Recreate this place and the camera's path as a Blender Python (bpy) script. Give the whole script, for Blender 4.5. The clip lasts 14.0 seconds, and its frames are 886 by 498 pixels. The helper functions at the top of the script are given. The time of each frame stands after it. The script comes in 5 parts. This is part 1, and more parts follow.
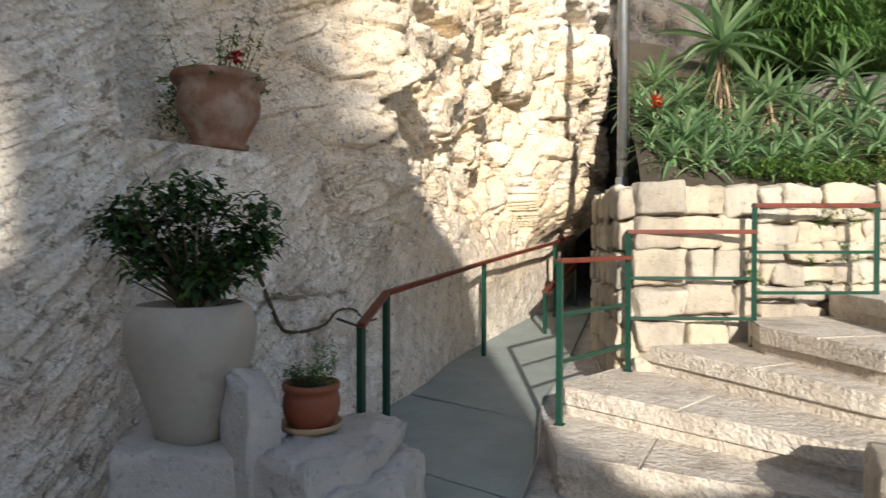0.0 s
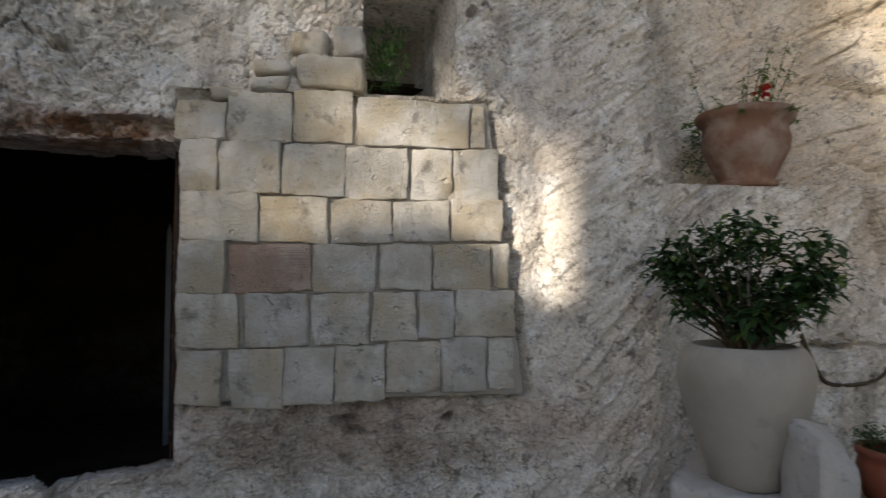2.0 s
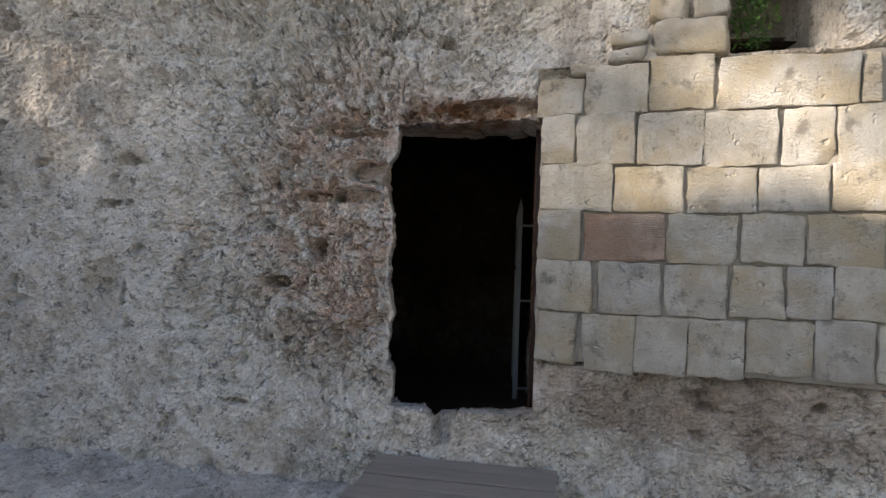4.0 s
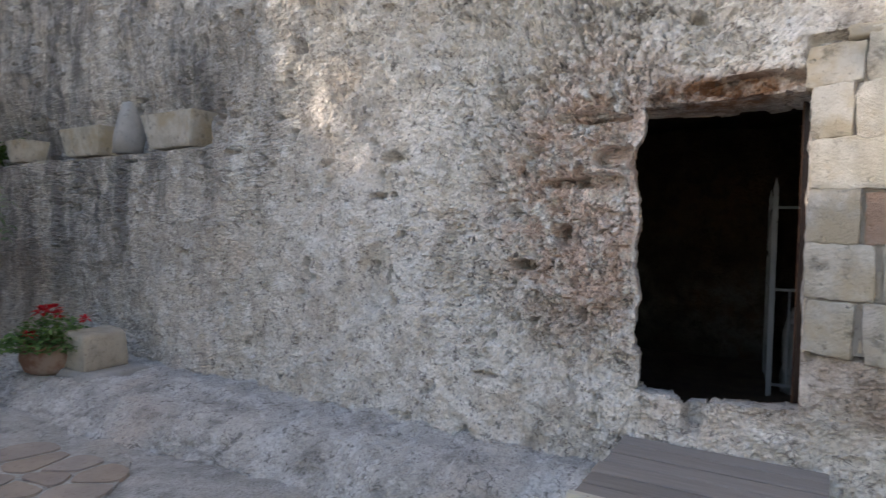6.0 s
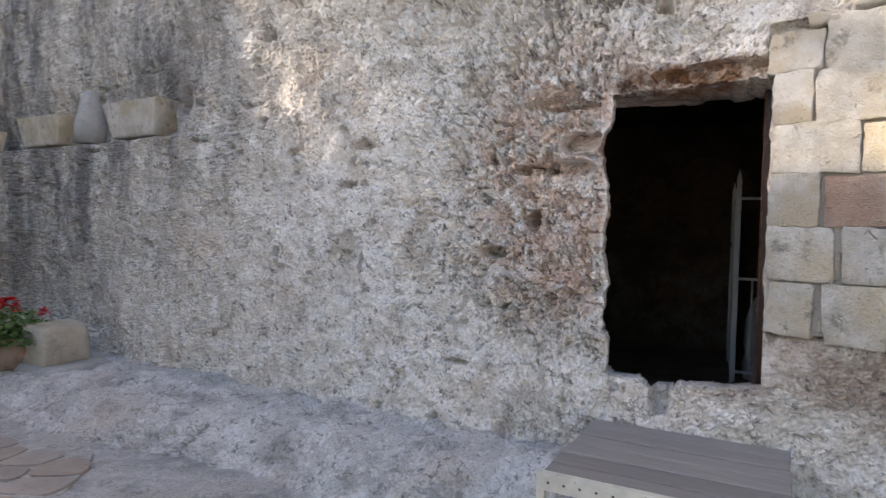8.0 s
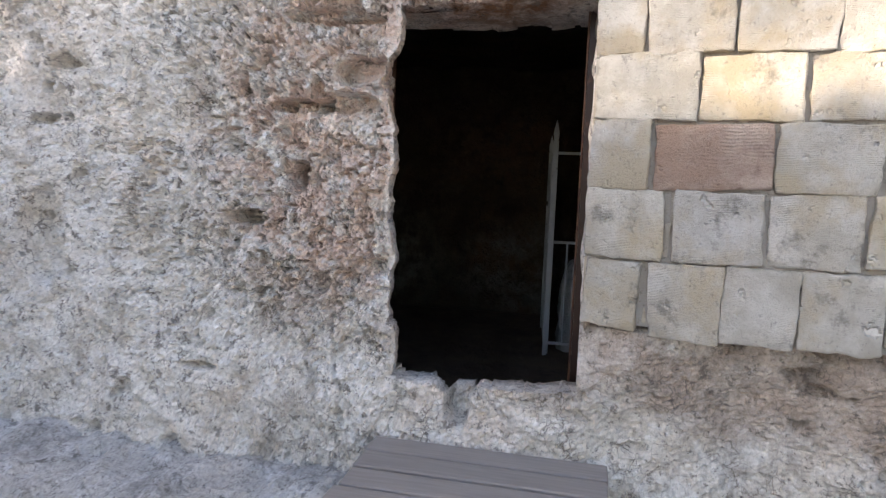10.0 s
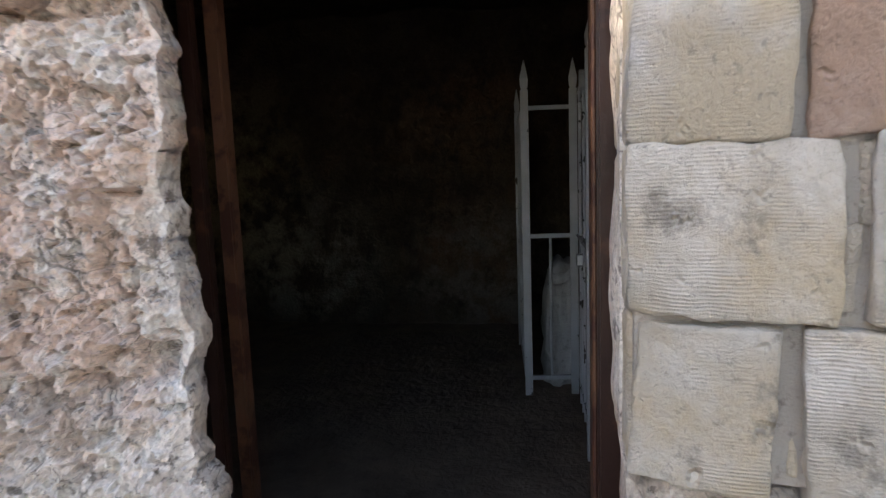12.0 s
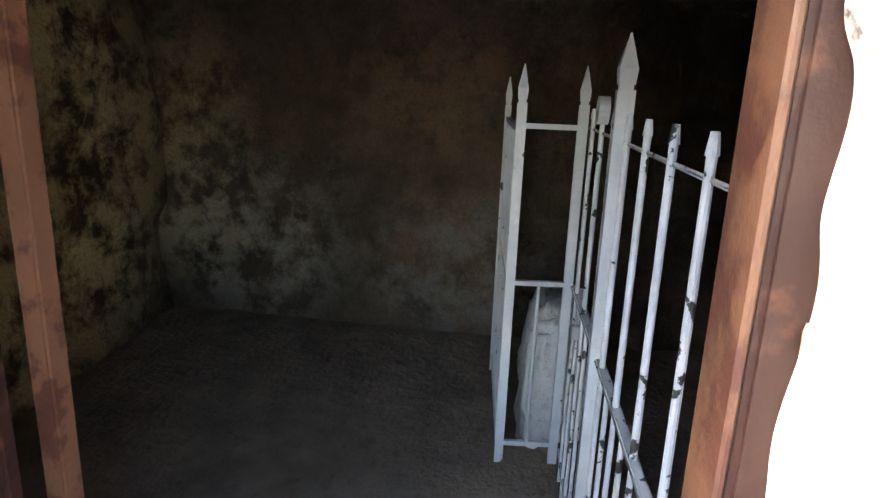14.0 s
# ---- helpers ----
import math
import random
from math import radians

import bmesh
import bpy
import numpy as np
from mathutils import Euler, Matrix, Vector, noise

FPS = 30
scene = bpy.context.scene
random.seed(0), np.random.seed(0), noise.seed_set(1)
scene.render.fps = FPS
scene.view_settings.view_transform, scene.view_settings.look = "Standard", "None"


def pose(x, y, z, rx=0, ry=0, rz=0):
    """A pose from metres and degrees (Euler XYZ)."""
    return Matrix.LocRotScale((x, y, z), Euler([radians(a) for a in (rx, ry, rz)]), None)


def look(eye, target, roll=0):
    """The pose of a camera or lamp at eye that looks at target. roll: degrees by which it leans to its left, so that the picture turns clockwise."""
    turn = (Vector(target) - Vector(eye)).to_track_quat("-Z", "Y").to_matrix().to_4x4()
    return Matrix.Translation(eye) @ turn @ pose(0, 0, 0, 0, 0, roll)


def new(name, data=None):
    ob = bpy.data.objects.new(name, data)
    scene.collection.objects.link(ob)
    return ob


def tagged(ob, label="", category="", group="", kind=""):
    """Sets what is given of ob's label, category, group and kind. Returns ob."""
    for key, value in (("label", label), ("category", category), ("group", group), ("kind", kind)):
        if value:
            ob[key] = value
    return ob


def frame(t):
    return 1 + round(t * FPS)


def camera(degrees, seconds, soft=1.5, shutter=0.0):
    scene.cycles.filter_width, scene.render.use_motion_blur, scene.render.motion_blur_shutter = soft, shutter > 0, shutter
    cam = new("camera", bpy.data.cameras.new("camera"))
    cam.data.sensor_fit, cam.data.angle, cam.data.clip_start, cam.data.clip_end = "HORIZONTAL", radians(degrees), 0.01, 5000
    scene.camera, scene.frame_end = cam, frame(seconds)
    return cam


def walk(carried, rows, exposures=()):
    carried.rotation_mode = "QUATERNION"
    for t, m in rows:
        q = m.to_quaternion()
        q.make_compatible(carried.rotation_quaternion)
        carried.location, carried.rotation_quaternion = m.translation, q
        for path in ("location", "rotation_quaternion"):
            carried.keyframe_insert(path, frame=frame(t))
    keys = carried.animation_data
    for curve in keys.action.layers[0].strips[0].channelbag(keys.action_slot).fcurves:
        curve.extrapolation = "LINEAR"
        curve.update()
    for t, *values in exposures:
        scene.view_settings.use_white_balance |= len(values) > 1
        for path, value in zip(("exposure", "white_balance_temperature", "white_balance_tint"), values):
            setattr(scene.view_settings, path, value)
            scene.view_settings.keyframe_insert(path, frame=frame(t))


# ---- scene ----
cam = camera(71.1, 14.0, 1.3, 0.25)
METRES, EYE, TILT, LEAN, TURN = 4.4, 1.4, 0.0, 0.0, 29.8
ROWS = [
    (0.0, 0.0, 0.0, 0.0, 0.0, -0.93, -0.02),
    (0.5, -0.0136, -0.0041, -0.0013, 9.52, 0.71, 0.25),
    (1.0, -0.0363, -0.0141, 0.001, 22.06, 1.63, 0.25),
    (1.5, -0.0527, -0.0231, 0.0004, 30.91, 2.29, -0.38),
    (2.0, -0.0674, -0.0362, 0.0015, 41.23, 2.63, -0.04),
    (2.5, -0.0774, -0.0473, 0.0002, 50.48, 2.85, -0.0),
    (3.0, -0.0814, -0.0592, -0.0054, 58.97, 2.0, -1.1),
    (5.5, -0.0411, -0.0903, -0.013, 84.25, -1.17, -1.42),
    (6.0, -0.0424, -0.107, -0.0141, 90.95, -1.64, -1.49),
    (6.5, -0.0429, -0.1154, -0.0172, 97.27, -1.93, -1.86),
    (7.0, -0.0422, -0.114, -0.0234, 97.43, -1.65, -2.54),
    (7.5, -0.0386, -0.1096, -0.0241, 93.41, -1.08, -3.12),
    (8.0, -0.0431, -0.1064, -0.0326, 88.23, -1.6, -1.53),
    (8.5, -0.073, -0.0888, -0.0369, 82.95, -4.06, -1.34),
    (9.0, -0.1183, -0.0559, -0.0333, 78.73, -4.92, -2.35),
    (11.5, -0.4837, 0.1012, -0.0145, 69.02, -6.11, -0.22),
    (12.0, -0.5571, 0.1494, -0.0228, 69.8, -7.28, 2.05),
    (12.5, -0.6128, 0.1873, 0.0312, 70.17, -13.11, 3.4),
    (13.0, -0.6651, 0.2044, 0.049, 69.72, -13.52, -0.19),
    (13.5, -0.6966, 0.21, 0.0699, 70.02, -14.98, -0.85),
    (14.0, -0.7167, 0.2143, 0.0794, 67.91, -14.39, -2.21),
]
# soft evening exposure, opened up as the walker turns to the dark doorway
walk(cam, [(t, pose(0, 0, EYE, TILT, LEAN, TURN) @ pose(METRES * x, METRES * y, METRES * z, 90 + pitch, roll, yaw)) for t, x, y, z, yaw, pitch, roll in ROWS],
     exposures=[(0.0, 0.42, 6350, 10), (1.5, 0.38, 6550, 11), (3.0, 0.62, 6950, 13), (5.5, 1.5, 6950, 15), (9.0, 1.95, 6950, 18), (11.5, 2.35, 7100, 17), (12.5, 2.75, 7200, 17), (13.2, 3.75, 6950, 14), (14.0, 5.05, 6850, 14)])

# ---- light ----
SUN_EL, SUN_HEAD = 20.0, Vector((0.50, -0.866, 0.0))   # heading from the place to the sun
sun_dir = (SUN_HEAD.normalized() * math.cos(radians(SUN_EL)) + Vector((0, 0, math.sin(radians(SUN_EL))))).normalized()
world = bpy.data.worlds.new("sky")
scene.world = world
world.use_nodes = True
wn = world.node_tree
sky = wn.nodes.new("ShaderNodeTexSky")
sky.sky_type = "NISHITA"
sky.sun_disc = False
sky.sun_elevation = radians(SUN_EL)
sky.sun_rotation = math.atan2(SUN_HEAD.x, SUN_HEAD.y)
wn.nodes["Background"].inputs[1].default_value = 0.12
wn.links.new(sky.outputs[0], wn.nodes["Background"].inputs[0])
sun = new("sun", bpy.data.lights.new("sun", "SUN"))
sun.data.energy, sun.data.angle, sun.data.color = 5.0, radians(0.6), (1.0, 0.91, 0.78)
sun.matrix_world = look((0, 0, 20), Vector((0, 0, 20)) - sun_dir)


# ---- noise on arrays ----
def hash3(ix, iy, iz, seed):
    n = (ix.astype(np.int64) * 374761393 + iy.astype(np.int64) * 668265263 + iz.astype(np.int64) * 2147483647 + seed * 974634777) & 0x7FFFFFFF
    n = ((n ^ (n >> 13)) * 1274126177) & 0x7FFFFFFF
    n = ((n ^ (n >> 16)) * 668265263) & 0x7FFFFFFF
    return (n & 0xFFFFF) / float(0xFFFFF)


def vnoise(u, v, seed=0):
    iu, iv = np.floor(u), np.floor(v)
    fu, fv = u - iu, v - iv
    fu, fv = fu * fu * (3 - 2 * fu), fv * fv * (3 - 2 * fv)
    z = np.zeros_like(iu)
    a, b = hash3(iu, iv, z, seed), hash3(iu + 1, iv, z, seed)
    c, d = hash3(iu, iv + 1, z, seed), hash3(iu + 1, iv + 1, z, seed)
    return (a * (1 - fu) + b * fu) * (1 - fv) + (c * (1 - fu) + d * fu) * fv - 0.5


def fbm(u, v, seed=0, octaves=4, gain=0.5):
    total, amp = 0.0, 1.0
    for k in range(octaves):
        total = total + amp * vnoise(u * 2 ** k + 17.3 * k, v * 2 ** k - 9.1 * k, seed + k)
        amp *= gain
    return total


def cells(u, v, seed=0):
    """Nearest and second nearest distance to scattered points, and the nearest point's own number."""
    iu, iv = np.floor(u), np.floor(v)
    f1, f2, own = np.full(u.shape, 9.0), np.full(u.shape, 9.0), np.zeros(u.shape)
    z = np.zeros_like(iu)
    for du in (-1, 0, 1):
        for dv in (-1, 0, 1):
            pu, pv = iu + du, iv + dv
            d = np.hypot(pu + hash3(pu, pv, z, seed) - u, pv + hash3(pu, pv, z + 1, seed) - v)
            near = d < f1
            f2 = np.where(near, f1, np.minimum(f2, d))
            own = np.where(near, hash3(pu, pv, z + 2, seed), own)
            f1 = np.where(near, d, f1)
    return f1, f2, own


def ramp01(v, a, b):
    t = np.clip((v - a) / (b - a), 0, 1)
    return t * t * (3 - 2 * t)


# ---- materials ----
def material(name, rough=0.85, metal=0.0):
    m = bpy.data.materials.new(name)
    m.use_nodes = True
    b = m.node_tree.nodes["Principled BSDF"]
    b.inputs["Roughness"].default_value, b.inputs["Metallic"].default_value = rough, metal
    b.inputs["Specular IOR Level"].default_value = 0.3
    return m, m.node_tree, b


def place_of(nt, scale=(1, 1, 1), turn=(0, 0, 0), own=False):
    c = nt.nodes.new("ShaderNodeTexCoord" if own else "ShaderNodeNewGeometry")
    p = nt.nodes.new("ShaderNodeMapping")
    p.inputs["Scale"].default_value = scale
    p.inputs["Rotation"].default_value = [radians(a) for a in turn]
    nt.links.new(c.outputs["Object"] if own else c.outputs["Position"], p.inputs["Vector"])
    return p.outputs[0]


def noise_of(nt, vec, scale, detail=4.0, rough=0.6):
    n = nt.nodes.new("ShaderNodeTexNoise")
    n.inputs["Scale"].default_value, n.inputs["Detail"].default_value, n.inputs["Roughness"].default_value = scale, detail, rough
    nt.links.new(vec, n.inputs["Vector"])
    return n.outputs["Fac"]


def steps_of(nt, fac, *stops):
    r = nt.nodes.new("ShaderNodeValToRGB")
    e = r.color_ramp.elements
    while len(e) < len(stops):
        e.new(0.5)
    for k, (p, c) in enumerate(stops):
        e[k].position = p
        e[k].color = (c, c, c, 1) if isinstance(c, (int, float)) else (*c, 1)
    nt.links.new(fac, r.inputs[0])
    return r.outputs[0]


def mix_of(nt, fac, a, b, how="MIX"):
    m = nt.nodes.new("ShaderNodeMix")
    m.data_type, m.blend_type = "RGBA", how
    for v, slot in ((fac, 0), (a, 6), (b, 7)):
        if isinstance(v, (int, float)):
            m.inputs[slot].default_value = v
        elif isinstance(v, tuple):
            m.inputs[slot].default_value = (*v, 1)
        else:
            nt.links.new(v, m.inputs[slot])
    return m.outputs[2]


def bump_of(nt, b, height, strength, distance):
    n = nt.nodes.new("ShaderNodeBump")
    n.inputs["Strength"].default_value, n.inputs["Distance"].default_value = strength, distance
    nt.links.new(height, n.inputs["Height"])
    nt.links.new(n.outputs[0], b.inputs["Normal"])
    return n


def stony(name, light, mid, dark, stain=None, grey=None, grain=35.0, bump=0.012, rough=0.9, vary=0.0, amount=0.5, comb=False):
    """Stone: two-scale mottling, dark pores, optional rusty stain and grey lichen."""
    m, nt, b = material(name, rough)
    v = place_of(nt)
    col = steps_of(nt, noise_of(nt, v, 3.1, 6, 0.62), (0.3, mid), (0.68, light))
    if stain:
        col = mix_of(nt, steps_of(nt, noise_of(nt, v, 1.3, 5, 0.65), (0.52, 0.0), (0.68, amount)), col, stain)
    if grey:
        streak = place_of(nt, (1, 1, 0.35))
        col = mix_of(nt, steps_of(nt, noise_of(nt, streak, 1.9, 7, 0.7), (0.5, 0.0), (0.66, 0.75)), col, grey)
    col = mix_of(nt, steps_of(nt, noise_of(nt, v, grain, 4, 0.7), (0.30, 0.55), (0.44, 0.0)), col, dark)
    if vary:
        info = nt.nodes.new("ShaderNodeObjectInfo")
        w = 1 - vary
        tone = steps_of(nt, info.outputs["Random"], (0.0, (w, w, w)), (0.25, (1.0, 1.0, 1.0)), (0.5, (w, w * 0.97, w * 0.96)), (0.75, (1.0, 0.96, 0.86)), (1.0, (0.94, 0.9, 0.86)))
        col = mix_of(nt, 1.0, col, tone, "MULTIPLY")
    nt.links.new(col, b.inputs["Base Color"])
    h = mix_of(nt, 0.45, noise_of(nt, v, grain, 6, 0.65), noise_of(nt, v, grain * 3.3, 4, 0.7))
    if comb:
        tooth = place_of(nt, (1, 1, 7), (12, 0, 0))
        h = mix_of(nt, 0.2, h, noise_of(nt, tooth, 26.0, 3, 0.6))
        h = mix_of(nt, 0.9, h, steps_of(nt, noise_of(nt, v, 13.0, 3, 0.5), (0.28, 0.0), (0.36, 1.0)), "MULTIPLY")
    bump_of(nt, b, h, 0.9, bump)
    return m


def plain(name, colour, rough=0.5, metal=0.0, spot=None, scale=20.0, cut=(0.55, 0.62), bump=0.0):
    """Paint, metal or clay: a base colour with broken tone, and worn spots of another colour."""
    m, nt, b = material(name, rough, metal)
    v = place_of(nt)
    dim = tuple(c * 0.78 for c in colour)
    col = steps_of(nt, noise_of(nt, v, scale * 0.3, 5, 0.6), (0.35, dim), (0.65, colour))
    if spot:
        col = mix_of(nt, steps_of(nt, noise_of(nt, v, scale, 5, 0.6), (cut[0], 0.0), (cut[1], 1.0)), col, spot)
    nt.links.new(col, b.inputs["Base Color"])
    if bump:
        bump_of(nt, b, noise_of(nt, v, scale * 4, 4, 0.6), 0.8, bump)
    return m


def leafy(name, colour, other, rough=0.5, single=False):
    m, nt, b = material(name, rough)
    g = nt.nodes.new("ShaderNodeObjectInfo" if single else "ShaderNodeNewGeometry")
    col = steps_of(nt, g.outputs["Random" if single else "Random Per Island"], (0.0, colour), (1.0, other))
    nt.links.new(col, b.inputs["Base Color"])
    b.inputs["Subsurface Weight"].default_value = 0.0
    t = nt.nodes.new("ShaderNodeBsdfTranslucent")
    nt.links.new(col, t.inputs[0])
    mx = nt.nodes.new("ShaderNodeMixShader")
    mx.inputs[0].default_value = 0.3
    nt.links.new(b.outputs[0], mx.inputs[1])
    nt.links.new(t.outputs[0], mx.inputs[2])
    nt.links.new(mx.outputs[0], nt.nodes["Material Output"].inputs[0])
    return m


def blob(nt, centre, size):
    """1 at the centre of an ellipsoid of the place, fading to 0 at its edge."""
    g = nt.nodes.new("ShaderNodeNewGeometry")
    p = nt.nodes.new("ShaderNodeMapping")
    p.inputs["Scale"].default_value = [1 / a for a in size]
    p.inputs["Location"].default_value = [-c / a for c, a in zip(centre, size)]
    nt.links.new(g.outputs["Position"], p.inputs["Vector"])
    k = nt.nodes.new("ShaderNodeTexGradient")
    k.gradient_type = "SPHERICAL"
    nt.links.new(p.outputs[0], k.inputs[0])
    return steps_of(nt, k.outputs["Fac"], (0.0, 0.0), (0.5, 1.0))


def cliff_stone(name, hi, lo, lichen, stain, pale, fleck=0.75, front=False, bright=()):
    """Weathered limestone: broad tone, pale crust, rusty stain, dark lichen flecks and streaks, fine speckle, deep relief."""
    m, nt, b = material(name, 0.92)
    v = place_of(nt)
    col = steps_of(nt, noise_of(nt, v, 2.3, 8, 0.68), (0.32, lo), (0.62, hi))
    col = mix_of(nt, steps_of(nt, noise_of(nt, v, 5.2, 8, 0.72), (0.48, 0.0), (0.58, 0.8)), col, pale)
    col = mix_of(nt, steps_of(nt, noise_of(nt, v, 1.15, 6, 0.6), (0.54, 0.0), (0.70, 0.55)), col, stain)
    streak = place_of(nt, (1, 1, 0.3))
    wash = noise_of(nt, streak, 2.1, 9, 0.72)
    col = mix_of(nt, steps_of(nt, wash, (0.52, 0.0), (0.66, 0.6)), col, lichen)
    warp = nt.nodes.new("ShaderNodeTexNoise")
    warp.inputs["Scale"].default_value, warp.inputs["Detail"].default_value = 7.0, 4.0
    nt.links.new(v, warp.inputs["Vector"])
    bent = nt.nodes.new("ShaderNodeVectorMath")
    bent.operation = "MULTIPLY_ADD"
    bent.inputs[1].default_value = (0.16, 0.16, 0.16)
    nt.links.new(warp.outputs["Color"], bent.inputs[0])
    nt.links.new(v, bent.inputs[2])

    def nodules(scale, feature):
        n = nt.nodes.new("ShaderNodeTexVoronoi")
        n.feature = feature
        n.inputs["Scale"].default_value = scale
        nt.links.new(bent.outputs[0], n.inputs["Vector"])
        return n.outputs["Distance"]
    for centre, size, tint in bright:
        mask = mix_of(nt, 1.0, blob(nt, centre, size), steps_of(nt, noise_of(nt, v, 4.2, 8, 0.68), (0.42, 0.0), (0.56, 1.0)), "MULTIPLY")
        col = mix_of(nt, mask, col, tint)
    if front:
        # whiter tint in patches on the rock south of the doorway
        south_pale = blob(nt, (-3.5, -2.3, 1.2), (2.0, 2.4, 2.4))
        col = mix_of(nt, mix_of(nt, 1.0, south_pale, steps_of(nt, noise_of(nt, v, 6.0, 8, 0.7), (0.42, 0.0), (0.55, 0.85)), "MULTIPLY"), col, (0.92, 0.88, 0.83))
        # rusty pink bloom on the crust south of the doorway and under its head
        bloom = blob(nt, (-3.5, -1.60, 1.55), (2.0, 0.9, 1.1))
        rust = mix_of(nt, 1.0, bloom, steps_of(nt, noise_of(nt, v, 7.0, 7, 0.7), (0.42, 0.0), (0.56, 0.9)), "MULTIPLY")
        col = mix_of(nt, rust, col, (0.72, 0.55, 0.45))
        dirt = blob(nt, (-3.35, 0.25, 0.62), (1.2, 1.7, 0.32))
        col = mix_of(nt, mix_of(nt, 1.0, dirt, steps_of(nt, noise_of(nt, v, 4.0, 7, 0.7), (0.36, 0.2), (0.58, 0.9)), "MULTIPLY"), col, (0.42, 0.33, 0.265))
        head = blob(nt, (-3.5, -0.95, 2.12), (0.8, 0.55, 0.13))
        col = mix_of(nt, mix_of(nt, 1.0, head, steps_of(nt, noise_of(nt, v, 9.0, 6, 0.7), (0.3, 0.2), (0.55, 1.0)), "MULTIPLY"), col, (0.24, 0.12, 0.06))
        # ochre tint in patches on the crag above the ramp
        crag_ochre = blob(nt, (-3.0, 6.2, 2.8), (3.0, 4.2, 2.6))
        col = mix_of(nt, mix_of(nt, 1.0, crag_ochre, steps_of(nt, noise_of(nt, v, 2.6, 6, 0.65), (0.36, 0.25), (0.6, 1.0)), "MULTIPLY"), col, (0.80, 0.64, 0.44))
        # black water streaks on the old quarry face to the south
        old = blob(nt, (-4.2, -8.5, 3.2), (4.0, 5.0, 3.6))
        col = mix_of(nt, mix_of(nt, 1.0, old, steps_of(nt, wash, (0.40, 0.1), (0.56, 0.85)), "MULTIPLY"), col, (0.22, 0.21, 0.205))
    for scale, gap, seldom in ((9.0, 0.03, 4.0), (24.0, 0.06, 8.0)):
        crevice = mix_of(nt, 1.0, steps_of(nt, nodules(scale, "DISTANCE_TO_EDGE"), (0.015, fleck), (gap, 0.0)), steps_of(nt, noise_of(nt, v, seldom, 6, 0.7), (0.50, 0.0), (0.62, 1.0)), "MULTIPLY")
        col = mix_of(nt, crevice, col, lichen)
    col = mix_of(nt, steps_of(nt, noise_of(nt, v, 12.0, 9, 0.70), (0.585, 0.0), (0.62, fleck)), col, lichen)
    col = mix_of(nt, steps_of(nt, noise_of(nt, v, 36.0, 6, 0.7), (0.60, 0.0), (0.63, fleck)), col, lichen)
    col = mix_of(nt, 1.0, col, steps_of(nt, noise_of(nt, v, 55.0, 6, 0.8), (0.34, 0.72), (0.56, 1.08)), "MULTIPLY")
    nt.links.new(col, b.inputs["Base Color"])
    h = mix_of(nt, 0.5, nodules(13.0, "F1"), nodules(34.0, "F1"))
    h = mix_of(nt, 0.45, h, mix_of(nt, 0.4, noise_of(nt, v, 22.0, 10, 0.72), noise_of(nt, v, 70.0, 6, 0.7)))
    bump_of(nt, b, h, 0.9, 0.036)
    return m


ROCK = cliff_stone("limestone_cliff", (0.79, 0.735, 0.65), (0.62, 0.56, 0.485), (0.20, 0.17, 0.145), (0.70, 0.55, 0.43), (0.90, 0.87, 0.82), 0.75, True)


def tooled(name, pale, cream, ochre, smudge, tick=52.0, deep=0.038, lump=0.78):
    """Dressed limestone: cream with ochre and chalky patches that differ from block to block, rows of comb ticks, chips and pores."""
    m, nt, b = material(name, 0.9)
    info = nt.nodes.new("ShaderNodeObjectInfo")
    geo = nt.nodes.new("ShaderNodeNewGeometry")
    far = nt.nodes.new("ShaderNodeVectorMath")
    far.operation = "MULTIPLY_ADD"
    far.inputs[0].default_value = (37.0, 53.0, 91.0)
    nt.links.new(info.outputs["Random"], far.inputs[1])
    nt.links.new(geo.outputs["Position"], far.inputs[2])
    v = far.outputs[0]
    col = steps_of(nt, noise_of(nt, v, 5.0, 9, 0.68), (0.40, cream), (0.58, pale))
    col = mix_of(nt, steps_of(nt, noise_of(nt, v, 2.6, 6, 0.65), (0.48, 0.0), (0.60, 0.9)), col, ochre)
    col = mix_of(nt, steps_of(nt, noise_of(nt, v, 7.0, 7, 0.7), (0.57, 0.0), (0.66, 0.75)), col, smudge)
    col = mix_of(nt, steps_of(nt, noise_of(nt, v, 45.0, 4, 0.7), (0.30, 0.6), (0.40, 0.0)), col, smudge)
    col = mix_of(nt, 1.0, col, steps_of(nt, info.outputs["Random"], (0.0, (0.86, 0.87, 0.9)), (0.3, (1.0, 0.98, 0.94)), (0.6, (0.9, 0.9, 0.9)), (1.0, (1.0, 0.96, 0.88))), "MULTIPLY")
    nt.links.new(col, b.inputs["Base Color"])
    w = nt.nodes.new("ShaderNodeTexWave")
    w.bands_direction = "Z"
    w.inputs["Scale"].default_value, w.inputs["Distortion"].default_value = tick, 5.0
    w.inputs["Detail"].default_value, w.inputs["Detail Scale"].default_value = 2.0, 0.35
    nt.links.new(v, w.inputs["Vector"])
    ticks = mix_of(nt, steps_of(nt, noise_of(nt, v, 9.0, 4, 0.6), (0.46, 0.0), (0.62, 0.35)), noise_of(nt, v, 60.0, 5, 0.7), w.outputs["Fac"])
    h = mix_of(nt, lump, ticks, mix_of(nt, 0.4, noise_of(nt, v, 18.0, 10, 0.72), noise_of(nt, v, 90.0, 5, 0.7)))
    h = mix_of(nt, 0.9, h, steps_of(nt, noise_of(nt, v, 15.0, 3, 0.5), (0.27, 0.0), (0.34, 1.0)), "MULTIPLY")
    bump_of(nt, b, h, 0.9, deep)
    return m


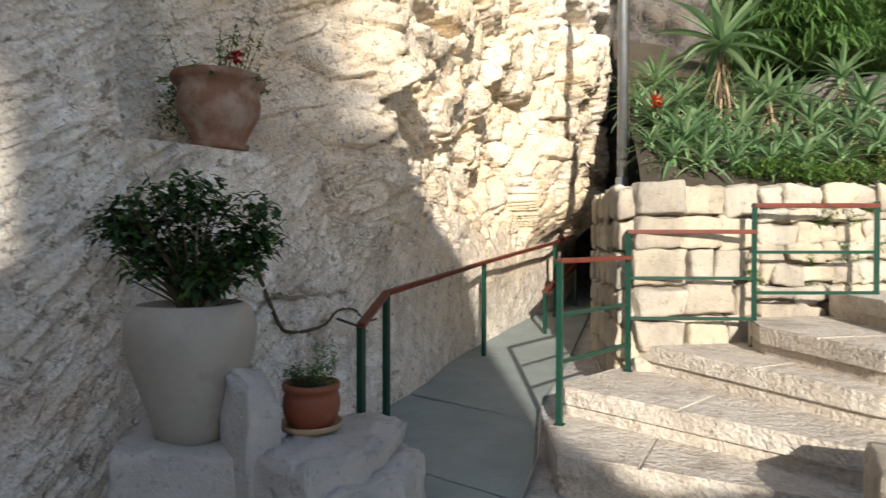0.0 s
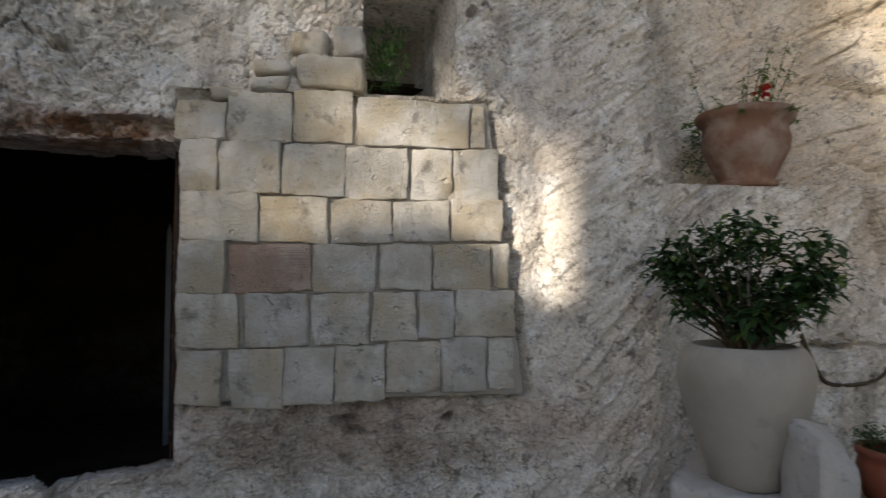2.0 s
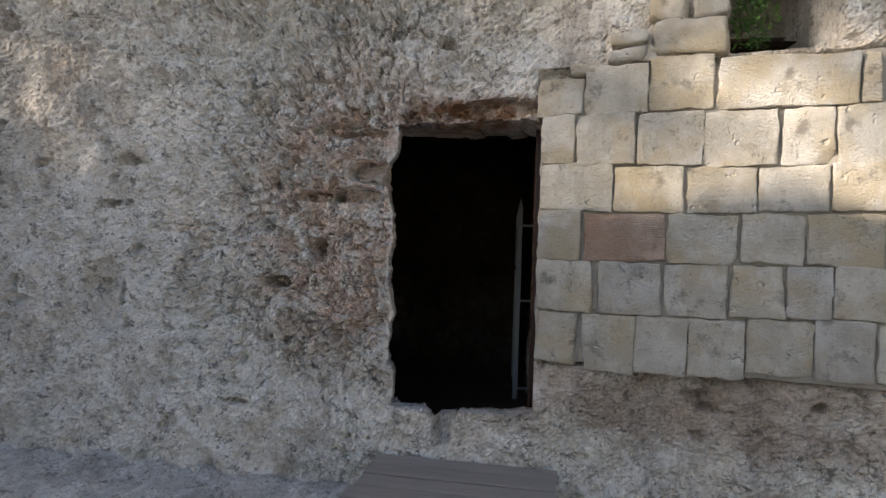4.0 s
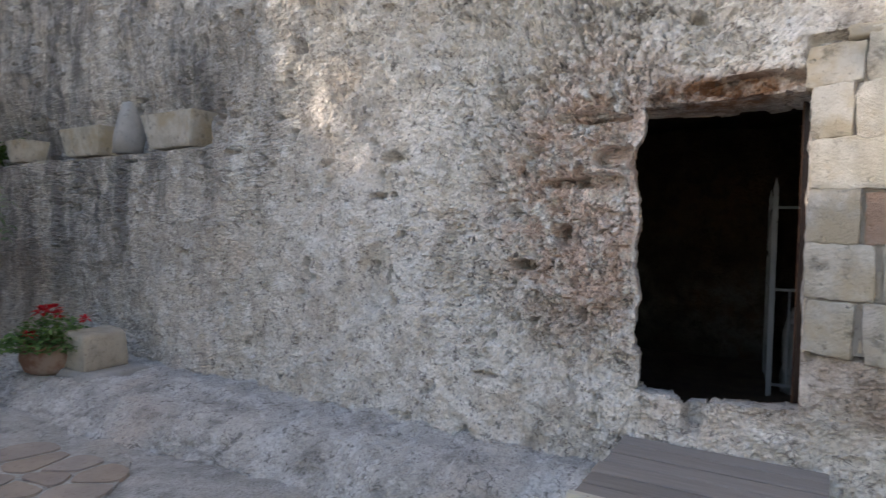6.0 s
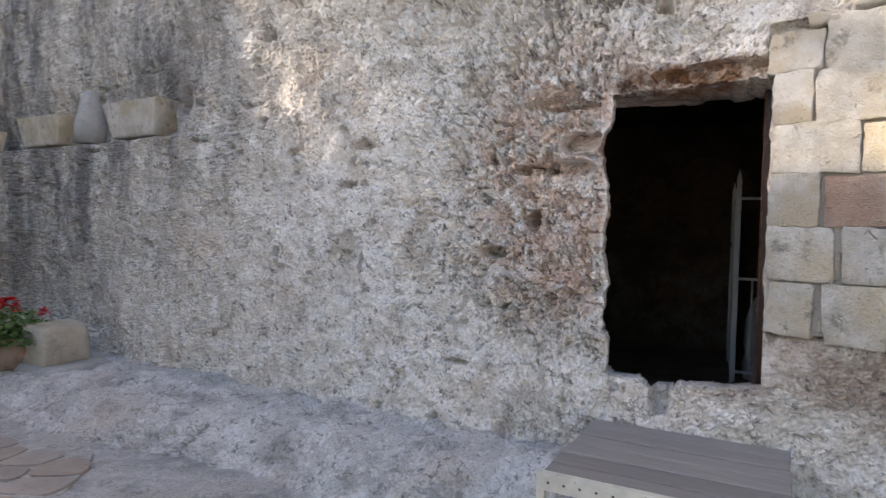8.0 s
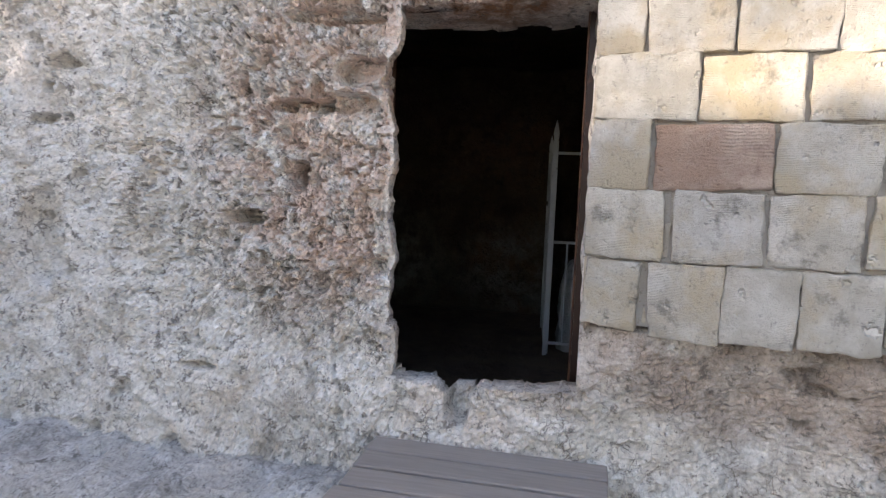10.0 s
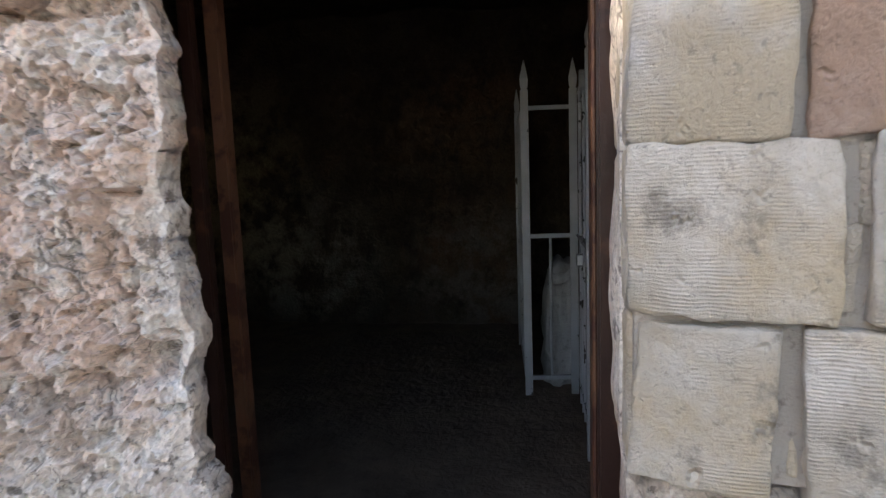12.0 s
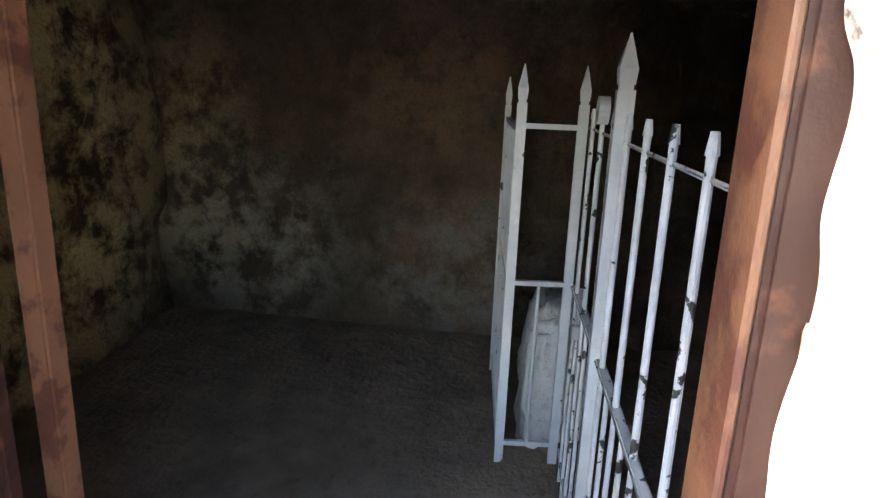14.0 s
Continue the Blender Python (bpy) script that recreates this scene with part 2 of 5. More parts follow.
BLOCK = tooled("tooled_limestone", (0.76, 0.73, 0.675), (0.58, 0.545, 0.475), (0.60, 0.515, 0.375), (0.27, 0.245, 0.21))
REDBLOCK = tooled("rough_pink_stone", (0.56, 0.46, 0.40), (0.40, 0.29, 0.24), (0.44, 0.31, 0.245), (0.26, 0.18, 0.15), 26.0, 0.04, 0.75)
RUBBLE = stony("rubble_stone", (0.70, 0.645, 0.54), (0.47, 0.42, 0.345), (0.20, 0.17, 0.135), stain=(0.5, 0.38, 0.25), grey=(0.36, 0.33, 0.29), grain=22, bump=0.03, vary=0.22)
MORTAR = stony("grey_mortar", (0.46, 0.42, 0.37), (0.34, 0.31, 0.27), (0.12, 0.1, 0.08), grain=50, bump=0.01)
STEPSTONE = cliff_stone("step_limestone", (0.68, 0.61, 0.52), (0.53, 0.465, 0.39), (0.26, 0.22, 0.18), (0.52, 0.42, 0.32), (0.72, 0.66, 0.58), 0.4)
# weathered rock with the shade of overhanging trees put into its colour
SHADEROCK = cliff_stone("shade_toned_weathered_rock", (0.17, 0.155, 0.14), (0.09, 0.083, 0.078), (0.04, 0.037, 0.034), (0.17, 0.125, 0.09), (0.22, 0.21, 0.20))
PAVING = cliff_stone("grey_bedrock_yard", (0.50, 0.49, 0.47), (0.33, 0.33, 0.32), (0.16, 0.15, 0.14), (0.40, 0.36, 0.32), (0.56, 0.56, 0.56), 0.5)
BENCHROCK = cliff_stone("grey_worn_bench_rock", (0.62, 0.60, 0.57), (0.44, 0.43, 0.415), (0.17, 0.155, 0.145), (0.52, 0.44, 0.38), (0.72, 0.71, 0.70), 0.7)
SLAB = stony("flagstone", (0.46, 0.40, 0.36), (0.34, 0.30, 0.275), (0.2, 0.17, 0.15), grain=30, bump=0.01, vary=0.15)
CARVED = stony("carved_marble", (0.54, 0.53, 0.51), (0.38, 0.37, 0.355), (0.18, 0.17, 0.16), grain=22, bump=0.02)
CEMENT = stony("ramp_concrete", (0.30, 0.34, 0.33), (0.23, 0.27, 0.26), (0.13, 0.15, 0.15), grain=60, bump=0.003, rough=0.75)
# last blob paints daylight onto the mossy south wall; the others tint the back wall
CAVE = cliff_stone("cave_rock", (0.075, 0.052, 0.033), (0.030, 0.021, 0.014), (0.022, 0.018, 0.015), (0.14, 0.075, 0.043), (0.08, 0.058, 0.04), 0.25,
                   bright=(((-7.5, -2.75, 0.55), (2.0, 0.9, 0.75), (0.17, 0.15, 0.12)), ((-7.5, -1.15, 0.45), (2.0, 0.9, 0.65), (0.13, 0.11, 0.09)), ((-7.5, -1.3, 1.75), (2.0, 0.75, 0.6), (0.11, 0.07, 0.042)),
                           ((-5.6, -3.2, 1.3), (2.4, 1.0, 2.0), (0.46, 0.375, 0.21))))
CAVEFLOOR = stony("trodden_floor", (0.21, 0.155, 0.115), (0.10, 0.075, 0.055), (0.05, 0.04, 0.033), grain=6, bump=0.045)
SOIL = stony("dark_soil", (0.10, 0.08, 0.06), (0.06, 0.05, 0.035), (0.02, 0.02, 0.015), grain=40, bump=0.02)
def planked():
    m, nt, b = material("weathered_deck_board", 0.8)
    v = place_of(nt, (30, 1.6, 30))
    col = steps_of(nt, noise_of(nt, v, 2.2, 6, 0.65), (0.25, (0.26, 0.235, 0.22)), (0.75, (0.36, 0.33, 0.31)))
    info = nt.nodes.new("ShaderNodeObjectInfo")
    col = mix_of(nt, 1.0, col, steps_of(nt, info.outputs["Random"], (0.0, 0.82), (1.0, 1.08)), "MULTIPLY")
    nt.links.new(col, b.inputs["Base Color"])
    bump_of(nt, b, noise_of(nt, v, 5.0, 5, 0.6), 0.7, 0.006)
    return m


GREYWOOD = planked()
FRAMEWHITE = plain("chipped_cream_paint", (0.72, 0.68, 0.58), 0.6, spot=(0.2, 0.15, 0.11), scale=30, cut=(0.64, 0.67))
GREEN = plain("green_rail_paint", (0.009, 0.052, 0.034), 0.4, spot=(0.016, 0.04, 0.032), scale=30)
BROWNRAIL = plain("oxblood_handrail", (0.16, 0.035, 0.022), 0.45, spot=(0.09, 0.03, 0.02), scale=14)
WHITE = plain("white_gate_paint", (0.50, 0.51, 0.52), 0.45, spot=(0.05, 0.045, 0.04), scale=11, cut=(0.66, 0.68))
PEELED = plain("peeling_white_paint", (0.56, 0.57, 0.58), 0.5, spot=(0.04, 0.035, 0.03), scale=17, cut=(0.60, 0.62))
BROWN = plain("brown_door_paint", (0.03, 0.013, 0.010), 0.35, spot=(0.08, 0.035, 0.022), scale=11, cut=(0.58, 0.68), bump=0.002)
# worn door paint, made more orange for the light that catches its edges
WORNLIT = plain("worn_lit_orange_door_edge", (0.12, 0.058, 0.034), 0.45, spot=(0.05, 0.02, 0.014), scale=12, cut=(0.49, 0.56), bump=0.002)
STEEL = plain("galvanised_steel", (0.42, 0.44, 0.46), 0.4, 0.8)
URN = plain("matt_cream_planter", (0.40, 0.375, 0.335), 0.6, spot=(0.33, 0.305, 0.27), scale=6, bump=0.001)
TERRA = plain("terracotta", (0.23, 0.072, 0.04), 0.45, spot=(0.22, 0.08, 0.05), scale=9, bump=0.002)
AGED = plain("aged_terracotta", (0.25, 0.135, 0.09), 0.8, spot=(0.36, 0.28, 0.23), scale=5, cut=(0.45, 0.62), bump=0.003)
SAUCER = plain("buff_saucer", (0.42, 0.31, 0.2), 0.75, spot=(0.3, 0.2, 0.12), scale=12)
STEM = plain("brown_stem", (0.10, 0.075, 0.045), 0.8)
LEAF = leafy("dark_rose_leaf", (0.03, 0.07, 0.025), (0.07, 0.13, 0.045))
FRESH = leafy("fresh_green_leaf", (0.07, 0.15, 0.03), (0.16, 0.26, 0.05))
ALOE = leafy("aloe_leaf", (0.15, 0.26, 0.12), (0.30, 0.40, 0.21), 0.35)
ALOELEAF = leafy("succulent_aloe_leaf", (0.14, 0.26, 0.12), (0.30, 0.42, 0.22), 0.35, True)
HERB = leafy("deep_green_herb", (0.08, 0.18, 0.05), (0.18, 0.30, 0.09), 0.5)
RED = leafy("red_petal", (0.55, 0.01, 0.02), (0.75, 0.03, 0.04))
ORANGE = leafy("coral_aloe_flower", (0.7, 0.08, 0.03), (0.75, 0.16, 0.06))


# ---- mesh helpers ----
def link_mesh(name, mesh, mat, parent=None, label=""):
    ob = new(name, mesh)
    if mat is not None and not mesh.materials:
        mesh.materials.append(mat)
    if parent is not None:
        ob.parent = parent
    if label:
        ob["label"] = label
    return ob


def part(name, bm, mat, parent=None, label="", smooth=False):
    """One mesh object from a bmesh, under a thing or a part."""
    bmesh.ops.recalc_face_normals(bm, faces=bm.faces)
    mesh = bpy.data.meshes.new(name)
    bm.to_mesh(mesh)
    bm.free()
    if smooth:
        mesh.polygons.foreach_set("use_smooth", [True] * len(mesh.polygons))
    return link_mesh(name, mesh, mat, parent, label)


def thing(name, place, label, category, group="", turn=0.0):
    ob = new(name)
    ob.empty_display_size = 0.1
    ob.matrix_world = pose(*place, 0, 0, turn)
    return tagged(ob, label, category, group)


def sheet(name, P, mat, keep=None, parent=None, smooth=True):
    """A mesh from a grid of places P[i, j] = (x, y, z); keep marks the faces that stay."""
    n, k = P.shape[:2]
    ids = np.arange(n * k).reshape(n, k)
    q = np.stack([ids[:-1, :-1], ids[1:, :-1], ids[1:, 1:], ids[:-1, 1:]], -1)
    q = q.reshape(-1, 4) if keep is None else q[keep]
    mesh = bpy.data.meshes.new(name)
    mesh.vertices.add(n * k)
    mesh.vertices.foreach_set("co", P.reshape(-1).astype(np.float32))
    mesh.loops.add(q.size)
    mesh.loops.foreach_set("vertex_index", q.reshape(-1).astype(np.int32))
    mesh.polygons.add(len(q))
    mesh.polygons.foreach_set("loop_start", np.arange(0, q.size, 4, dtype=np.int32))
    mesh.polygons.foreach_set("use_smooth", [smooth] * len(q))
    mesh.update(calc_edges=True)
    return link_mesh(name, mesh, mat, parent)


def box_bm(x0, y0, z0, x1, y1, z1, bevel=0.0, bm=None, segments=1):
    b = bmesh.new()
    bmesh.ops.create_cube(b, size=1.0, matrix=Matrix.Translation(((x0 + x1) / 2, (y0 + y1) / 2, (z0 + z1) / 2)) @ Matrix.Diagonal((abs(x1 - x0), abs(y1 - y0), abs(z1 - z0), 1)))
    if bevel:
        bmesh.ops.bevel(b, geom=b.edges[:], offset=bevel, segments=segments, affect="EDGES")
    return join_bm(bm, b)


def join_bm(bm, b):
    if bm is None:
        return b
    mesh = bpy.data.meshes.new("tmp")
    b.to_mesh(mesh)
    b.free()
    bm.from_mesh(mesh)
    bpy.data.meshes.remove(mesh)
    return bm


def rod_bm(a, b, r, bm=None, sides=10, r2=None, square=False):
    a, b = Vector(a), Vector(b)
    d = b - a
    turn = d.to_track_quat("Z", "Y").to_matrix().to_4x4()
    if square and abs(d.normalized().z) > 0.9:
        turn = Matrix.Identity(4) if d.z > 0 else Matrix.Rotation(math.pi, 4, "X")
        turn = d.to_track_quat("Z", "Y").to_matrix().to_4x4() if abs(d.normalized().z) < 0.9999 else turn
    t = bmesh.new()
    bmesh.ops.create_cone(t, cap_ends=True, segments=4 if square else sides, radius1=r * (1.414 if square else 1), radius2=(r if r2 is None else r2) * (1.414 if square else 1), depth=d.length,
                          matrix=Matrix.Translation((a + b) / 2) @ turn @ (Matrix.Rotation(math.pi / 4, 4, "Z") if square else Matrix.Identity(4)))
    return join_bm(bm, t)


def lathe_bm(profile, sides=40, bm=None):
    """A turned body from (radius, height) pairs."""
    b = bmesh.new()
    rings = []
    for r, z in profile:
        rings.append([b.verts.new((max(r, 1e-4) * math.cos(2 * math.pi * k / sides), max(r, 1e-4) * math.sin(2 * math.pi * k / sides), z)) for k in range(sides)])
    for lo, hi in zip(rings, rings[1:]):
        for k in range(sides):
            b.faces.new((lo[k], lo[(k + 1) % sides], hi[(k + 1) % sides], hi[k]))
    b.faces.new(rings[0][::-1])
    b.faces.new(rings[-1])
    return join_bm(bm, b)


def prism_bm(outline, z0, z1, bevel=0.0, bm=None):
    b = bmesh.new()
    lo = [b.verts.new((x, y, z0)) for x, y in outline]
    hi = [b.verts.new((x, y, z1)) for x, y in outline]
    b.faces.new(lo[::-1])
    top = b.faces.new(hi)
    n = len(lo)
    for k in range(n):
        b.faces.new((lo[k], lo[(k + 1) % n], hi[(k + 1) % n], hi[k]))
    if bevel:
        bmesh.ops.bevel(b, geom=list(top.edges), offset=bevel, segments=2, affect="EDGES")
    return join_bm(bm, b)


def rough_block(w, d, h, seed, lump=0.012, cuts=3, bevel=0.02, corner=0.012):
    """A hewn stone, w along x, d along y, h along z, about its own centre, with uneven faces and worn edges."""
    rng = random.Random(seed)
    b = bmesh.new()
    bmesh.ops.create_cube(b, size=1.0)
    for v in b.verts:
        v.co = Vector((v.co.x * w + rng.uniform(-corner, corner), v.co.y * d, v.co.z * h + rng.uniform(-corner, corner)))
    bmesh.ops.bevel(b, geom=b.edges[:], offset=min(bevel, w * 0.3, d * 0.3, h * 0.3), segments=2, affect="EDGES", profile=0.6)
    if cuts:
        bmesh.ops.subdivide_edges(b, edges=[e for e in b.edges if e.calc_length() > 0.06], cuts=cuts, use_grid_fill=True)
    for v in b.verts:
        p = v.co * 9 + Vector((seed * 3.7, seed * 1.3, 0))
        v.co += v.co.normalized() * noise.noise(p) * lump + v.co.normalized() * noise.noise(p * 2.7) * lump * 0.6
    return b


# ---- the hewn cliff with the tomb's front ----
DOOR_L, DOOR_R, SILL, HEAD = -1.33, -0.53, 0.455, 2.085
INNER = -3.98


def ground_z(y):
    return np.interp(y, [-12, -2, 2.5, 6, 12, 20], [-0.32, -0.30, 0.04, 0.25, 0.60, 0.75])


def spread(*parts):
    out = [np.arange(a, b, s) for a, b, s in parts]
    return np.append(np.concatenate(out), parts[-1][1])


ys = spread((-14, -8, 0.07), (-8, -4.2, 0.03), (-4.2, -2.4, 0.014), (-2.4, -1.2, 0.008), (-1.2, 3.6, 0.014), (3.6, 8, 0.03), (8, 16, 0.07))
zs = spread((-0.5, 0.4, 0.014), (0.4, 2.1, 0.010), (2.1, 3.1, 0.014), (3.1, 5.0, 0.03), (5.0, 9.0, 0.08))
Y, Z = np.meshgrid(ys, zs, indexing="ij")


def cliff_x(Y, Z):
    base = np.interp(Y, [-14, -6, -3.2, -1.8, -0.9, 0.2, 1.15, 1.45, 1.85, 1.93, 2.05, 3.2, 3.7, 5.6, 8.5, 10.9, 16],
                     [-4.5, -3.85, -3.66, -3.56, -3.49, -3.42, -3.22, -3.02, -2.92, -2.97, -2.98, -2.72, -2.68, -2.92, -3.0, -3.45, -4.2])
    x = base + 0.16 * fbm(Y * 0.55, Z * 0.55, 3, 3)
    # the high shelf to the south, and the cut behind it
    shelf = ramp01(-Y, 5.35, 5.55) * ramp01(Z, 2.08, 2.13)
    x -= shelf * (0.55 + 0.1 * fbm(Y * 0.8, Z * 0.3, 5, 3))
    # the flower ledge beside the tooled pier
    pier = ramp01(Y, 1.86, 1.92)
    ledge = pier * ramp01(Z, 1.92 - 0.0 * Y, 1.97) * (1 - ramp01(Y, 3.0, 4.0))
    x -= ledge * 0.55
    # crags above the ramp, leaning back
    crag = ramp01(Y, 2.9, 3.8) * ramp01(Z, 1.0, 2.2)
    f1, f2, own = cells(Y * 1.3 + 0.3 * Z, Z * 1.1 - 0.2 * Y, 21)
    x -= crag * (0.05 * (Z - 1.0) - 0.50 * (own - 0.5) + 0.3 * fbm(Y * 0.8, Z * 0.8, 8, 4) + 0.1 * (f2 - f1 < 0.08))
    g1, g2, gown = cells(Y * 3.6 - Z, Z * 3.3 + Y, 33)
    x -= crag * (0.15 * (gown - 0.5) + 0.10 * np.clip(1 - (g2 - g1) / 0.12, 0, 1))
    e1, e2, eown = cells(Y * 9.0 + 2 * Z, Z * 8.0 - Y, 36)
    x -= crag * (0.03 * (eown - 0.5) + 0.012 * np.clip(1 - (e2 - e1) / 0.15, 0, 1))
    x += 0.55 * ramp01(Y, 6.2, 8.2) * ramp01(Z, 1.2, 1.9) * (1 - ramp01(Y, 9.5, 11.5))
    # overhang over the doorway, rough all the way up
    x += 0.10 * ramp01(Z, 2.3, 3.4) * (1 - ramp01(Y, 0.2, 1.0))
    # weathered crust beside the door
    crumble = np.exp(-((Y + 1.9) / 0.9) ** 2) * ramp01(Z, 0.2, 0.9) + 0.25
    c1, c2, cown = cells(Y * 13 + 1.2 * fbm(Y * 4, Z * 4, 40, 2), Z * 15 + 1.2 * fbm(Y * 4, Z * 4, 44, 2), 41)
    tooled = ramp01(Y, 1.1, 1.3)
    x += (1 - tooled) * crumble * (0.045 * (cown - 0.5) - 0.05 * np.clip(0.10 - (c2 - c1), 0, 0.10) / 0.10 * (vnoise(Y * 5, Z * 5, 48) > -0.08))
    d1, d2, down = cells(Y * 36 + 1.6 * fbm(Y * 9, Z * 9, 46, 2), Z * 32 + 1.6 * fbm(Y * 9, Z * 9, 49, 2), 47)
    x += (1 - tooled) * (crumble + 0.15) * (0.014 * (down - 0.5) - 0.016 * np.clip(0.2 - (d2 - d1), 0, 0.2) / 0.2)
    # fissures and gaps between the nodules of the crust
    worn = ramp01(vnoise(Y * 1.7, Z * 1.7, 210) + 0.5 * crumble, -0.15, 0.25)
    for su, sv, depth, width, seed in ((4.2, 3.2, 0.055, 0.030, 201), (9.0, 7.0, 0.034, 0.040, 204), (19.0, 17.0, 0.009, 0.055, 207)):
        r = np.abs(fbm(Y * su + 0.35 * Z * su, Z * sv, seed, 4, 0.55))
        x -= (1 - tooled) * (0.35 + 0.65 * crumble) * worn * depth * np.clip(1 - r / width, 0, 1)
    x += (1 - 0.6 * tooled) * 0.07 * fbm(Y * 3.1, Z * 3.1, 50, 6, 0.6)
    x += (1 - tooled) * 0.035 * np.minimum(0, fbm(Y * 9, Z * 11, 57, 4, 0.6) + 0.12)
    pits = np.clip(fbm(Y * 6.5, Z * 7.5, 61, 3) - 0.42, 0, 1)
    x -= (1 - tooled) * 0.5 * pits
    # slanting pick strokes on the pier and the ledge face
    lift = tooled * (1 - ramp01(Y, 3.4, 4.4))
    a = Y * 0.80 + Z * 0.60
    c = -Y * 0.60 + Z * 0.80
    low = ramp01(1.75 - Z, -0.1, 0.1)
    a2, c2_ = Y * 0.60 + Z * 0.80, -Y * 0.80 + Z * 0.60
    strokes = (1 - low) * fbm(a * 9, c * 34, 71, 3) + low * fbm(a2 * 8, c2_ * 30, 74, 3)
    x += lift * 0.046 * strokes
    # cracks
    crack = np.abs(Y + 1.62 + 0.25 * (Z - 0.6) + 0.1 * fbm(Y * 0 + 2.0, Z * 4, 80, 3))
    x -= 0.035 * np.clip(1 - crack / 0.014, 0, 1) * (Z > 0.22) * (Z < 0.85)
    vein = np.full(Y.shape, 9.0)
    line = ((2.30, 1.42), (2.36, 1.16), (2.46, 0.94), (2.56, 0.90), (2.70, 0.97), (2.84, 1.05), (2.98, 1.0))
    wob = 0.03 * fbm(Y * 8, Z * 8, 86, 3)
    for (ya, za), (yb, zb) in zip(line, line[1:]):
        t = np.clip(((Y - ya) * (yb - ya) + (Z - za) * (zb - za)) / ((yb - ya) ** 2 + (zb - za) ** 2), 0, 1)
        vein = np.minimum(vein, np.hypot(Y + wob - ya - t * (yb - ya), Z + wob - za - t * (zb - za)))
    x -= 0.09 * (1 - ramp01(vein, 0.010, 0.026))
    seam = np.abs(Z - (1.02 + 0.45 * np.exp(-((Y - 2.35) / 0.16) ** 2) + 0.16 * fbm(Y * 3, Z * 0, 83, 3)))
    x -= 0.045 * np.clip(1 - seam / 0.02, 0, 1) * (Y > 2.3) * (Y < 3.4)
    return x


def dent(x, y0, z0, ry, rz, depth, rag=0.22, seed=0):
    r = np.hypot((Y - y0) / ry, (Z - z0) / rz) + rag * fbm(Y * 9, Z * 9, seed, 3)
    return x - 1.7 * depth * (1 - ramp01(r, 0.86, 1.02))


X = cliff_x(Y, Z)
for y0, z0, ry, rz, depth, seed in ((-3.30, 0.98, 0.16, 0.26, 0.06, 1), (-3.17, 0.98, 0.06, 0.20, 0.09, 14), (-2.07, 1.14, 0.10, 0.038, 0.13, 2), (-1.80, 1.33, 0.06, 0.075, 0.12, 3), (-3.33, 1.59, 0.07, 0.03, 0.08, 4),
                                    (-1.58, 1.66, 0.16, 0.05, 0.06, 5), (-1.44, 1.78, 0.07, 0.08, 0.09, 6), (-1.7, 2.05, 0.2, 0.035, 0.05, 7), (-3.3, 1.75, 0.03, 0.03, 0.05, 8),
                                    (-2.3, 0.42, 0.1, 0.02, 0.05, 9), (-1.66, 0.86, 0.05, 0.05, 0.06, 10), (-0.80, 2.14, 0.30, 0.055, 0.05, 11), (-1.03, 0.36, 0.055, 0.085, 0.10, 13), (0.95, 2.86, 0.03, 0.03, 0.06, 12), (5.0, 3.4, 0.42, 0.12, 0.22, 21), (8.2, 4.3, 0.5, 0.2, 0.3, 22), (7.1, 4.2, 0.32, 0.16, 0.26, 23), (9.3, 2.2, 0.3, 0.2, 0.22, 24), (4.45, 2.5, 0.1, 0.3, 0.12, 25), (6.2, 2.9, 0.14, 0.05, 0.1, 26), (5.7, 2.2, 0.2, 0.05, 0.08, 27), (-1.82, 1.65, 0.14, 0.035, 0.08, 15), (-1.55, 1.80, 0.10, 0.07, 0.10, 16), (-1.58, 2.02, 0.18, 0.03, 0.07, 17), (-1.72, 1.69, 0.04, 0.09, 0.06, 18)):
    X = dent(X, y0, z0, ry, rz, depth, seed=seed)
# bed for the masonry patch, and the deep niche over it
patch_end = 1.10 + 0.13 * (1.6 - Z)
patch = ramp01(Y, -0.56, -0.53) * (1 - ramp01(Y, patch_end, patch_end + 0.05)) * ramp01(Z, 0.77, 0.80) * (1 - ramp01(Z, 2.33, 2.36))
FACE = np.interp(Y, [-0.6, 1.2], [-3.465, -3.125])
X = X * (1 - patch) + (FACE - 0.11) * patch
# rock just under and beside the masonry lies a hand's width behind its face
skirt = ramp01(Y, -0.6, -0.5) * (1 - ramp01(Y, 1.25, 1.5)) * ramp01(Z, 0.1, 0.6) * (1 - ramp01(Z, 2.5, 2.9)) * (1 - patch)
X = X * (1 - skirt) + np.minimum(X, FACE - 0.035 + 0.05 * fbm(Y * 3.1, Z * 3.1, 50, 5, 0.55)) * skirt
niche = ramp01(Y, 0.36, 0.40) * (1 - ramp01(Y, 0.80, 0.86)) * ramp01(Z, 2.37, 2.40) * (1 - ramp01(Z, 2.90, 3.0))
X -= niche * 0.95

# the doorway: grid lines are drawn onto its ragged edge before the faces inside are dropped
left_edge = np.interp(Z, [0.4, 0.48, 0.62, 0.83, 0.98, 1.10, 1.31, 1.42, 1.64, 1.74, 1.79, 1.89, 1.98, 2.07], [-1.36, -1.345, -1.325, -1.365, -1.335, -1.36, -1.372, -1.345, -1.372, -1.415, -1.40, -1.352, -1.345, -1.338]) + 0.022 * fbm(Z * 14.0, Z * 0, 90, 3)
top_edge = HEAD + 0.035 * fbm(Y * 5.0, Y * 0, 93, 4) - 0.02 * ramp01(Y, -1.15, -0.95) + 0.012 * ramp01(Y, -0.95, -0.6)
